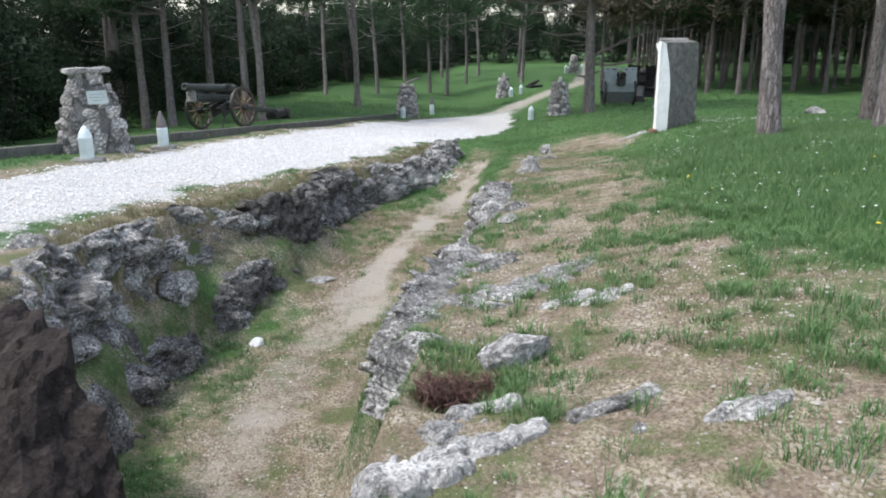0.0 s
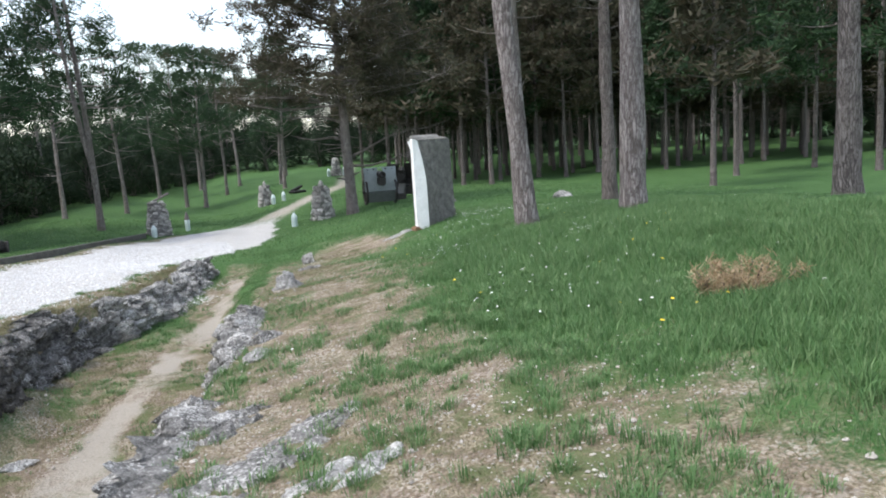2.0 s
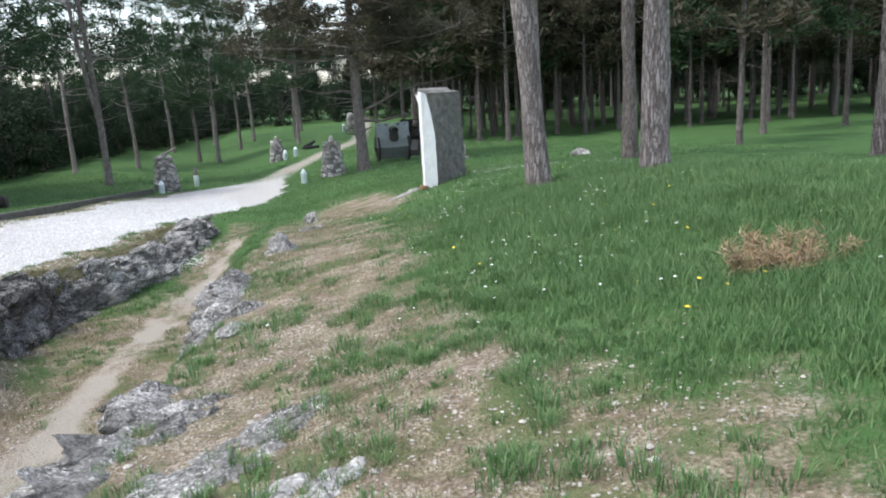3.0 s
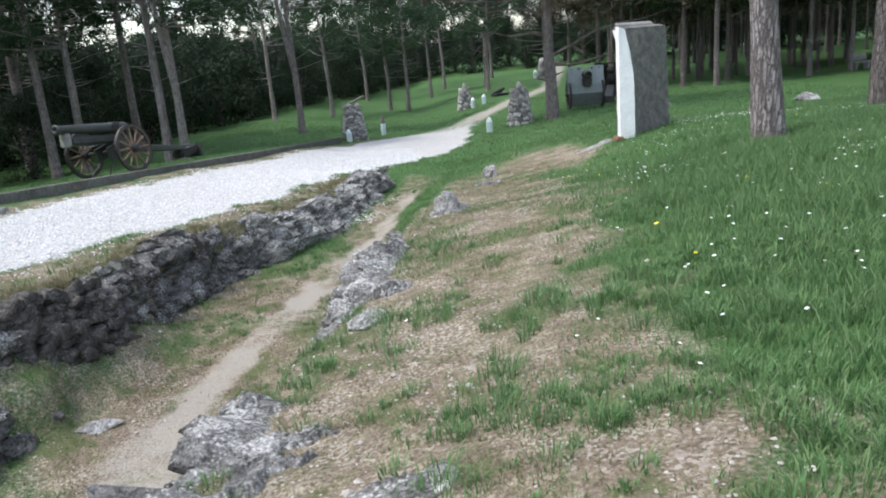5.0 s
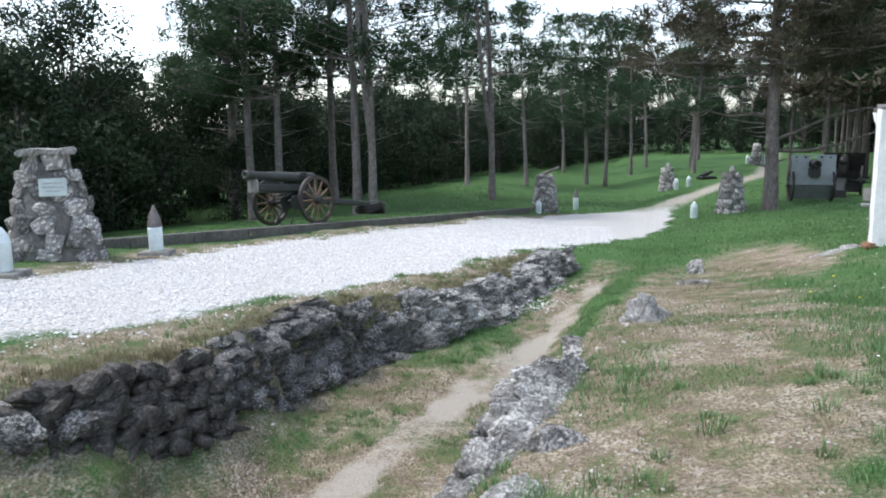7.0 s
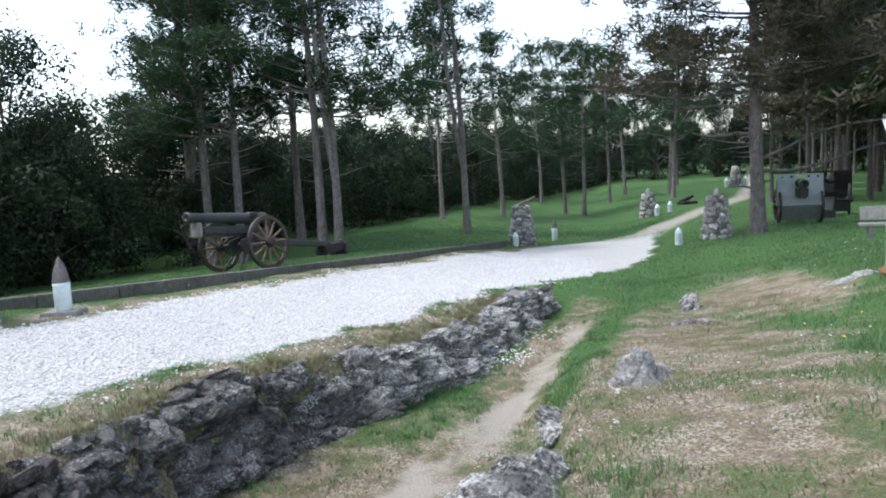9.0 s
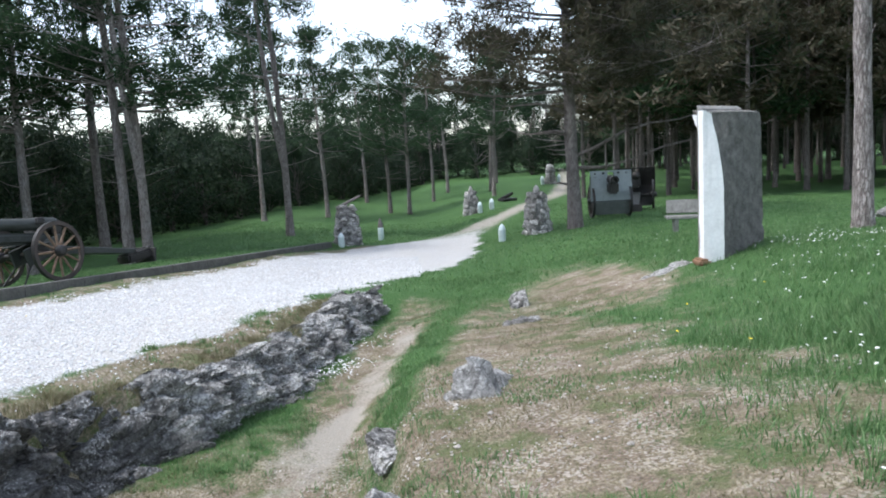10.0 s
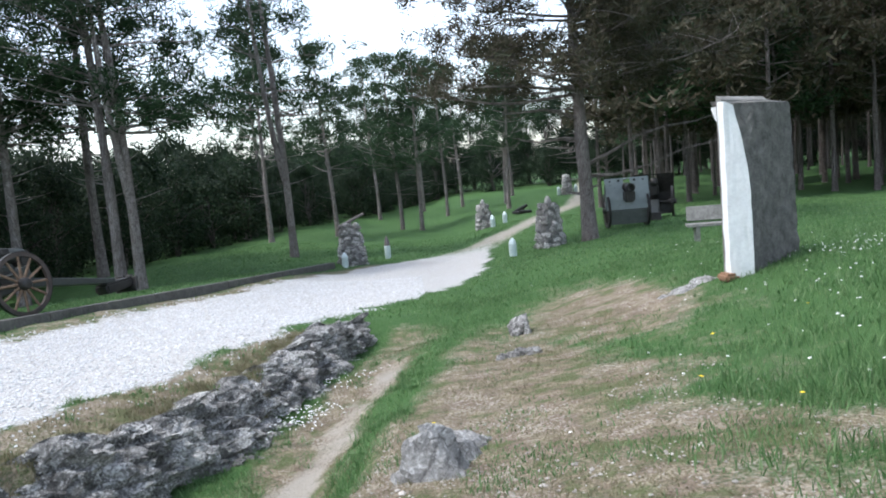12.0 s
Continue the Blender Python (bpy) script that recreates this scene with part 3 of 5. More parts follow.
rock_strip("rock_ledge", 0.2, 1.9, lambda y: line(y, LEDGE) - 0.26, lambda y: line(y, TRENCH_FLOOR) + 0.25, lambda y: line(y, TRENCH_FLOOR) + 0.62, lambda y: 0.14, M_ROCK, "stepped rock ledge half covered with earth", rows=20, bold=0.5, taper=0.35, kind="")
rock_strip("rock_wall_east", -1.15, 2.6, lambda y: east_lip(y) - 0.12, lambda y: land_z(float(east_lip(y)) + 0.2, y) - 0.52, lambda y: land_z(float(east_lip(y)) + 0.2, y) + 0.05, lambda y: 0.10, M_ROCK, "craggy grey limestone outcrop along the bank's rim", rows=40, bold=0.8, pits=0.6, side=-1, taper=0.3, back=0.35)
rock_strip("rock_wall_east", 3.95, 6.5, lambda y: east_lip(y) - 0.08, lambda y: land_z(float(east_lip(y)) + 0.2, y) - 0.55, lambda y: land_z(float(east_lip(y)) + 0.2, y) + 0.10, lambda y: 0.22, M_ROCK, "craggy grey limestone ridge along the bank's rim", rows=36, bold=0.6, pits=0.6, side=-1, taper=0.4)


def boulder(name, x, y, size, seed, mat, label, rz=0.0, dz=0.0, category="rock", group="", tilt=(0, 0), sub=5, rough=0.42, z=None, blocky=False):
    me = rock_mesh(name, mat, size, seed, sub=sub, rough=rough, facets=12, cut=(0.48, 0.8), blocky=blocky)
    ob = new(name, me)
    zz = land_z(x, y) if z is None else z
    ob.matrix_world = pose(x, y, zz + dz, tilt[0], tilt[1], rz)
    return tagged(ob, label, category, group)


def bedrock(name, x, y, length, width, rz, high, seed, mat, label, group=""):
    """A slab of bedrock that shows through the turf: ragged outline, thin layers, edges that sink into the soil."""
    nu, nv = max(12, int(length / 0.018)), max(10, int(width / 0.018))
    c, s = math.cos(radians(rz)), math.sin(radians(rz))
    off = Vector((seed * 3.7, seed * 1.9, 0))
    verts, faces = [], []
    for i in range(nu + 1):
        for j in range(nv + 1):
            u, v = 2 * i / nu - 1, 2 * j / nv - 1
            a, b = u * length / 2, v * width / 2
            px, py = x + c * a - s * b, y + s * a + c * b
            q = Vector((a, b, 0)) + off
            out = 0.8 - (u * u + v * v) + 1.5 * noise.fractal(q * 4.2, 1.0, 2.0, 4)
            layer = noise.fractal(Vector((a * 1.2, b * 5.0, 0)) + off, 1.0, 2.0, 3)
            up = max(-0.35, min(1.0, out * 1.6))
            up = up * (0.62 + 0.38 * math.floor((layer + 1) * 4) / 4) - 0.28 * max(0.0, 1 - abs(noise.noise(Vector((a * 2.5, b * 9.0, 3)) + off)) * 9)
            up += 0.16 * noise.fractal(q * 16.0, 1.0, 2.0, 2)
            edge = min(1.0, (1 - abs(u)) * 6, (1 - abs(v)) * 6)
            verts.append((px, py, land_z(px, py) - 0.05 + (0.045 + 0.6 * high * up) * edge))
    for i in range(nu):
        for j in range(nv):
            k = i * (nv + 1) + j
            faces.append((k, k + nv + 1, k + nv + 2, k + 1))
    return tagged(put_mesh(name, verts, faces, mat), label, "rock", group)


# the far bank, under the road
boulder("rock", -4.42, 2.75, (0.36, 0.42, 0.26), 14, M_ROCK, "angular grey rock on a ledge of the sunken way", 30, 0, group=G_BANK, z=-0.98, rough=0.3, blocky=True)
bedrock("flat_rock", -4.62, 1.25, 0.8, 0.5, 20, 0.12, 3, M_CLIFF, "dark flat rock half covered with earth on the bank", G_BANK)
bedrock("flat_rock", -4.3, 0.35, 0.6, 0.4, 70, 0.10, 4, M_CLIFF, "dark flat rock half covered with earth on the bank", G_BANK)
bedrock("flat_rock", -5.3, 1.6, 0.9, 0.5, 75, 0.10, 5, M_ROCK, "flat grey rock at the edge of the gravel road", G_BANK)
boulder("rock", -3.05, 4.45, (0.22, 0.14, 0.07), 19, M_PALE, "pale flat stone lying on the trench floor", 15, 0, group=G_BANK)
boulder("rock", -3.85, 4.75, (0.26, 0.3, 0.14), 20, M_CLIFF, "low dark stone at the foot of the rock face", 15, 0, group=G_BANK)
boulder("rock_mass", -4.4, -1.7, (1.15, 1.85, 1.75), 21, M_DARKROCK, "tall dark brown rock with shade in its colour at the sunken way", 4, 0, "rock", z=-1.25, sub=6, rough=0.3)
boulder("pebble", -3.55, 2.72, (0.12, 0.08, 0.075), 22, M_WHITE, "round white pebble lying on the path", 20, 0.03, "stone", sub=3, rough=0.1)
# the near bank
boulder("rock", -1.18, 2.25, (0.2, 0.34, 0.22), 34, M_ROCK, "upright grey limestone rock on the bank's rim", -20, -0.05, group=G_BANK)
boulder("rock", -0.34, 4.42, (0.32, 0.20, 0.19), 37, M_ROCK, "square-edged grey limestone block in the turf", 12, -0.02, "rock", G_BANK, rough=0.24, blocky=True)
boulder("rock", -0.80, 3.95, (0.30, 0.34, 0.24), 38, M_ROCK, "broad grey limestone block on the bank's rim", 20, -0.06, "rock", G_BANK, rough=0.26, blocky=True)
boulder("rock", -0.52, 3.62, (0.26, 0.22, 0.17), 36, M_PALE, "pale limestone block set in the turf", 40, -0.04, "rock", G_BANK, rough=0.26, blocky=True)
boulder("rock", -0.30, 5.95, (0.2, 0.3, 0.22), 35, M_ROCK, "small grey limestone crag at the end of the ridge", -24, -0.04, group=G_BANK)
rock_strip("rock", 7.85, 9.05, lambda y: 0.22 + 0.42 * (y - 8.0), lambda y: land_z(0.22 + 0.42 * (y - 8.0), y) - 0.22, lambda y: land_z(0.22 + 0.42 * (y - 8.0), y) + 0.24 - 0.10 * (y - 7.9), lambda y: 0.16, M_PALE, "pale cracked limestone crag on the bank's rim", rows=24, bold=0.4, pits=0.4, side=-1, taper=0.25, kind="", back=0.22)
boulder("rock", -0.25, 7.75, (0.22, 0.26, 0.15), 39, M_ROCK, "low grey limestone rock beside the footpath", -34, -0.04, group=G_BANK)
boulder("rock", 1.72, 14.05, (0.24, 0.34, 0.30), 40, M_ROCK, "upright grey limestone rock in the grass", 20, 0.0, group=G_BANK, rough=0.3, blocky=True)
bedrock("flat_rock", 1.5, 12.3, 0.75, 0.4, 40, 0.12, 6, M_ROCK, "low grey limestone rock in the grass", G_BANK)
boulder("stone_block", -1.08, -1.22, (0.36, 0.2, 0.22), 42, M_PALE, "loose angular pale stone on the bank's rim", 22, 0.02, "rock", sub=5, rough=0.2, blocky=True)
bedrock("flat_rock", -0.95, 0.35, 1.3, 0.7, 20, 0.07, 7, M_ROCK, "flat limestone bedrock showing through dry turf", G_BANK)
bedrock("flat_rock", -0.42, -0.25, 0.8, 0.5, -10, 0.06, 8, M_PALE, "flat limestone bedrock showing through dry turf", G_BANK)
bedrock("flat_rock", -1.45, -2.02, 0.75, 0.34, 42, 0.10, 9, M_PALE, "long flat pale limestone slab on the bank's rim", G_BANK)
bedrock("flat_rock", -1.66, -2.55, 0.95, 0.42, 38, 0.10, 10, M_PALE, "long flat pale limestone slab on the bank's rim", G_BANK)
bedrock("flat_rock", -1.22, -2.30, 0.5, 0.22, 35, 0.07, 12, M_PALE, "long flat pale limestone slab on the bank's rim", G_BANK)
bedrock("flat_rock", -0.16, -2.45, 0.6, 0.26, 28, 0.07, 13, M_PALE, "flat limestone bedrock showing through dry turf", G_BANK)
bedrock("flat_rock", -0.70, -2.12, 0.6, 0.22, 10, 0.06, 14, M_ROCK, "flat limestone bedrock showing through dry turf", G_BANK)
bedrock("flat_rock", -0.45, 0.75, 1.0, 0.5, 30, 0.06, 15, M_ROCK, "flat limestone bedrock showing through dry turf", G_BANK)
bedrock("flat_rock", -0.95, 1.5, 0.9, 0.5, 50, 0.09, 16, M_ROCK, "flat limestone bedrock showing through dry turf", G_BANK)
boulder("stone", -0.67, -2.45, (0.05, 0.04, 0.035), 50, M_PALE, "small white stone lying on the turf", 10, 0.01, "stone", sub=3)
boulder("rock", 12.4, 21.0, (0.42, 0.3, 0.32), 51, M_ROCK, "rounded grey stone beside a pine trunk", 10, 0.0)
bedrock("flat_rock", 3.85, 13.5, 0.9, 0.5, 20, 0.06, 17, M_PALE, "flat stone slab set in the grass before the stele")


def build_drystone():
    """The stretch of the rock wall that is made up of stacked stones."""
    wall = empty("dry_stone_wall", pose(0, 0, 0), "stacked dark dry-stone wall filling a gap in the rock", "stone wall", kind="structure")
    kinds = [rock_mesh("stone", M_DRYSTONE, (0.13, 0.16, 0.10), 60 + i, sub=3, rough=0.2, facets=3, cut=(0.6, 0.8), blocky=True) for i in range(8)]
    rnd = random.Random(4)
    for r in range(1, 8):
        y = 4.40 + 0.1 * (r % 2)
        while y < 5.98:
            ob = new("stone", rnd.choice(kinds))
            ob.parent = wall
            lip = land_z(float(west_lip(y)) - 0.25, y) + 0.0
            z = lip - 0.07 - 0.105 * (7 - r) + 0.03 * rnd.random()
            x = float(west_lip(y)) + 0.40 - 0.04 * r + 0.06 * rnd.random()
            k = rnd.uniform(0.65, 1.3)
            ob.matrix_world = pose(x, y, z, rnd.uniform(-35, 35), rnd.uniform(-25, 25), rnd.uniform(-30, 30)) @ Matrix.Diagonal((k, k * rnd.uniform(0.8, 1.25), k * rnd.uniform(0.7, 1.1), 1))
            y += 0.185 * k
    return wall


build_drystone()


# ---- kerb ----
def build_kerb():
    kerb = empty("kerb", pose(0, 0, 0), "long low grey concrete kerb between road and lawn", "kerb", kind="structure")
    y = -6.0
    while y < 30.8:
        y2 = min(y + 1.48, 30.9)
        a = Vector((float(line(y, KERB)), y, 0))
        b = Vector((float(line(y2, KERB)), y2, 0))
        za, zb = float(base(a.x + 0.2, y)), float(base(b.x + 0.2, y2))
        n = Vector((b.y - a.y, a.x - b.x, 0)).normalized() * 0.11
        v = []
        for p, z in ((a, za), (b, zb)):
            for side in (-1, 1):
                for h in (-0.25, 0.20):
                    v.append((*(p + n * side).xy, z + h))
        f = [(0, 1, 3, 2), (4, 6, 7, 5), (1, 5, 7, 3), (2, 3, 7, 6), (0, 4, 5, 1), (0, 2, 6, 4)]
        bm = bmesh.new()
        vs = [bm.verts.new(q) for q in v]
        for q in f:
            bm.faces.new([vs[i] for i in q])
        bmesh.ops.bevel(bm, geom=[e for e in bm.edges if e.verts[0].co.z > min(za, zb) and e.verts[1].co.z > min(za, zb)], offset=0.018, segments=2, affect="EDGES")
        part("kerb_stone", bm, M_KERB, kerb)
        y += 1.5
    return kerb


build_kerb()


# ---- stele ----
def build_stele():
    u, n = Vector((0.77, 0.64, 0)).normalized(), Vector((-0.64, 0.77, 0)).normalized()
    bx, by = 4.515, 12.97
    z = land_z(bx, by)
    st = empty("stele", pose(bx, by, z), "tall stone stele with rough dark face and whitewashed edge", "monument")
    L, T, H = 1.30, 0.27, 2.08
    left = Vector((-0.91, 0.414, 0))

    def slab(name, pts, h0, h1, mat, label, cuts=0, rough=0.0):
        bm = bmesh.new()
        lo = [bm.verts.new((*p.xy, h0)) for p in pts]
        hi = [bm.verts.new((*p.xy, h1 + dz)) for p, dz in zip(pts, (0, 0, 0.05, 0.05))]
        k = len(pts)
        bm.faces.new(lo[::-1])
        bm.faces.new(hi)
        for i in range(k):
            bm.faces.new((lo[i], lo[(i + 1) % k], hi[(i + 1) % k], hi[i]))
        bmesh.ops.recalc_face_normals(bm, faces=bm.faces)
        if cuts:
            bmesh.ops.subdivide_edges(bm, edges=bm.edges[:], cuts=cuts, use_grid_fill=True)
            for v in bm.verts:
                v.co += Vector((noise.noise(v.co * 6), noise.noise(v.co * 6 + Vector((9, 0, 0))), 0)) * rough
                v.co += Vector((noise.noise(v.co * 17), noise.noise(v.co * 17 + Vector((9, 0, 0))), 0)) * rough * 0.7
        for v in bm.verts:
            s = v.co.dot(u)
            chip = 0.17 * max(0.0, (v.co.z - 0.95) / 1.13) ** 1.6
            v.co += left * chip * (max(0.0, 1 - s / 0.5) if s > 0 else max(0.0, 1 - v.co.xy.length / 0.25))
            v.co -= u * max(0.0, s) * 0.10 * max(0.0, v.co.z) / H
        return part(name, bm, mat, st, label)

    zero = Vector((0, 0, 0))
    slab("rough_face", [zero + u * 0.012, u * L, u * L + n * T, n * T + u * 0.012], -0.2, H, M_ROUGHCAST, "rough dark hammered stone face", 34, 0.018)
    slab("white_edge", [-n * 0.004, n * (T + 0.01), n * (T + 0.01) - u * 0.18, -u * 0.20 + n * 0.20], -0.2, H - 0.02, M_WHITE, "whitewashed stone edge, worn at the foot", 14, 0.008)
    slab("back_slab", [n * (T + 0.005) - u * 0.1, u * (L - 0.02) + n * (T + 0.005), u * (L - 0.02) + n * (T + 0.07), n * (T + 0.07) - u * 0.1], -0.2, H + 0.06, M_CONCRETE, "pale stone slab behind the face")
    bm = solid_box((0.26, 0.18, 0.1), pose(-0.30, 0.05, -0.02, 8, 4, 30), 0.03, 2)
    part("earth_lump", bm, M_BRICKRED, st, "reddish earth at the foot")


build_stele()


# ---- shells ----
def shell(name, x, y, h, r, label, tip=False, plinth=True, group="painted artillery shells", dz=0.0):
    z = land_z(x, y) + dz
    sh = empty(name, pose(x, y, z, random.uniform(-1.5, 1.5), random.uniform(-1.5, 1.5), 0), label, "artillery shell", group)
    p = 0.06 if plinth else 0.0
    if plinth:
        part("plinth", solid_box((r * 4.4, r * 3.6, 0.12), pose(0, 0, 0.0, 0, 0, 12), 0.015, 2), M_CONCRETE, sh, "low concrete plinth")
    if tip:
        part("body", lathe([(r * 0.93, p), (r, p + 0.02), (r, h * 0.5), (r * 0.985, h * 0.56)], 24), M_SHELLWHITE, sh, "pale painted cylinder", True)
        prof = [(r * 0.985, h * 0.56), (r * 1.02, h * 0.565), (r * 1.02, h * 0.58), (r * 0.96, h * 0.60)]
        prof += [(r * (0.96 - 0.90 * t ** 1.7), h * (0.60 + 0.40 * t)) for t in (0.2, 0.4, 0.6, 0.75, 0.88, 1.0)]
        part("tip", lathe(prof, 24), M_SHELLTIP, sh, "dark bare steel tip", True)
    else:
        prof = [(r * 0.95, p), (r, p + 0.02), (r, p + 0.06), (r * 0.97, p + 0.07), (r, p + 0.08), (r, h * 0.66), (r * 1.01, h * 0.665), (r * 1.01, h * 0.69), (r * 0.97, h * 0.70)]
        prof += [(r * (0.97 - 0.72 * t ** 1.6), h * (0.70 + 0.28 * t)) for t in (0.25, 0.5, 0.75, 1.0)]
        prof += [(r * 0.2, h * 0.985), (r * 0.12, h)]
        part("body", lathe(prof, 24), M_SHELLWHITE, sh, "", True)
    return sh


shell("artillery_shell", -7.72, 8.6, 0.66, 0.125, "stout pale blue-white shell with blunt tip on a plinth")
shell("artillery_shell", -7.22, 11.4, 0.82, 0.115, "pale shell with a pointed dark steel tip on a plinth", tip=True)
shell("artillery_shell", -2.2, 31.3, 0.55, 0.12, "pale shell leaning at the foot of a stone cairn", plinth=False)
shell("artillery_shell", -0.75, 34.3, 0.95, 0.12, "tall pale shell with a dark tip beside a cairn", tip=True, plinth=False)
shell("artillery_shell", 3.62, 29.1, 0.62, 0.13, "stout pale shell at the edge of the road", plinth=False)
shell("artillery_shell", 4.45, 43.0, 0.62, 0.13, "small pale shell beside the far cairn", plinth=False)
shell("artillery_shell", 5.2, 43.9, 0.6, 0.13, "small pale shell beside the far cairn", plinth=False)
shell("artillery_shell", 13.6, 72.0, 0.8, 0.16, "small pale shell up the road", plinth=False)
shell("artillery_shell", 15.2, 72.3, 0.9, 0.16, "small pale shell up the road", plinth=False)


# ---- cairns ----
STONES = [rock_mesh("stone", M_CAIRN, (0.5, 0.5, 0.5), 80 + i, sub=3, rough=0.2, facets=3, cut=(0.6, 0.8), blocky=True) for i in range(8)]


def cairn(x, y, w, d, h, top, label, rz=0.0, stone=(0.26, 0.19), power=1.0, seed=1, sink=0.05):
    """A mortared pile of rough stones; returns its Empty."""
    z = land_z(x, y) - sink
    c = empty("stone_cairn", pose(x, y, z, 0, 0, rz), label, "cairn", "stone cairns with war relics")
    rnd = random.Random(seed)
    rad = lambda t: (1 - t) ** power * (1 - top) + top
    bm = bmesh.new()
    rings = []
    for k in range(13):
        t = k / 12
        ring = []
        for i in range(20):
            a = 2 * math.pi * i / 20
            s = rad(t) * (0.93 + 0.12 * noise.noise(Vector((math.cos(a) * 2, math.sin(a) * 2, t * 5 + seed))))
            sq = 1 / max(abs(math.cos(a)), abs(math.sin(a))) ** 0.5
            ring.append(bm.verts.new((math.cos(a) * s * w / 2 * sq, math.sin(a) * s * d / 2 * sq, t * h * 0.97)))
        rings.append(ring)
    for p, q in zip(rings, rings[1:]):
        for i in range(20):
            bm.faces.new((p[i], p[(i + 1) % 20], q[(i + 1) % 20], q[i]))
    bm.faces.new(rings[0][::-1])
    bm.faces.new(rings[-1])
    part("mortar_core", bm, M_MORTAR, c, "dark mortar between the stones")
    zz = 0.0
    while zz < h - stone[1] * 0.5:
        hh = stone[1] * rnd.uniform(0.75, 1.2)
        t = min(1, (zz + hh / 2) / h)
        s = rad(t)
        a = rnd.uniform(0, 1)
        while a < 2 * math.pi + 0.02:
            sq = 1 / max(abs(math.cos(a)), abs(math.sin(a))) ** 0.5
            px, py = math.cos(a) * s * w / 2 * sq * 0.9, math.sin(a) * s * d / 2 * sq * 0.9
            ww = stone[0] * rnd.uniform(0.7, 1.35)
            ob = new("stone", rnd.choice(STONES))
            ob.parent = c
            ob.matrix_local = pose(px * rnd.uniform(0.9, 1.04), py * rnd.uniform(0.9, 1.04), zz + hh / 2 + rnd.uniform(-0.05, 0.05), rnd.uniform(-18, 18), rnd.uniform(-18, 18), math.degrees(a) + rnd.uniform(-20, 20)) @ Matrix.Diagonal((stone[0] * 0.85, ww * 1.3, hh * rnd.uniform(1.2, 1.75), 1))
            a += ww / max(0.15, s * (w + d) / 4)
        zz += hh * 0.93
    return c


def dome(c, h, r=0.16):
    part("capstone", lathe([(r * 1.1, h - 0.04), (r * 1.05, h + 0.05), (r * 0.8, h + 0.13), (r * 0.45, h + 0.19), (r * 0.1, h + 0.21)], 14), M_PALE, c, "pale rounded capstone", True)


c1 = cairn(-8.25, 10.3, 1.5, 1.0, 1.62, 0.28, "mortared grey stone cairn with slab cap and plaque by the kerb", 35, (0.33, 0.27), 0.68, 3)
slab_bm = solid_box((0.82, 0.64, 0.10), pose(0, -0.02, 1.70, 0, -2, 0), 0.025, 2)
bmesh.ops.subdivide_edges(slab_bm, edges=slab_bm.edges[:], cuts=2, use_grid_fill=True)
for v in slab_bm.verts:
    v.co += Vector((noise.noise(v.co * 3), noise.noise(v.co * 4), noise.noise(v.co * 5))) * 0.03
part("cap_slab", slab_bm, M_PALE, c1, "flat greenish stone cap slab")
part("plaque", solid_box((0.38, 0.05, 0.27), pose(0.06, -0.38, 1.18, -14, 0, 0), 0.008, 1), M_PLAQUE, c1, "pale verdigris plaque")
for k, (wd, zz) in enumerate(((0.26, 0.06), (0.3, 0.0), (0.2, -0.06))):
    part("inscription_bar", solid_box((wd, 0.006, 0.008), pose(0.06, -0.38, 1.18, -14, 0, 0) @ pose(0, -0.027, zz), 0.0), M_CONCRETE, c1)

c2 = cairn(-2.0, 32.3, 1.15, 1.05, 1.55, 0.55, "stacked flat-stone cairn with an old barrel on top", 10, (0.3, 0.13), 0.9, 5)
part("barrel", rod((-0.4, 0, 1.5), (0.55, -0.1, 1.93), 0.06, 0.045, 12), M_SHELLTIP, c2, "rusted grey barrel pointing upwards")
part("barrel_cradle", solid_box((0.28, 0.16, 0.14), pose(-0.15, 0, 1.56, 0, -20, 0), 0.02), M_GUNDARK, c2, "dark iron cradle")
c3 = cairn(4.95, 29.4, 0.95, 1.0, 1.55, 0.55, "rough grey stone cairn with a pale capstone near a pine", 20, (0.3, 0.22), 0.85, 7)
dome(c3, 1.55, 0.11)
c4 = cairn(4.05, 43.6, 0.95, 0.9, 1.35, 0.4, "small dark stone cairn beside the road", 0, (0.3, 0.2), 0.85, 9)
dome(c4, 1.35, 0.10)
c5 = cairn(14.4, 72.2, 1.1, 1.0, 1.7, 0.4, "far grey stone cairn up the road", 0, (0.36, 0.26), 0.85, 11)
dome(c5, 1.7, 0.15)


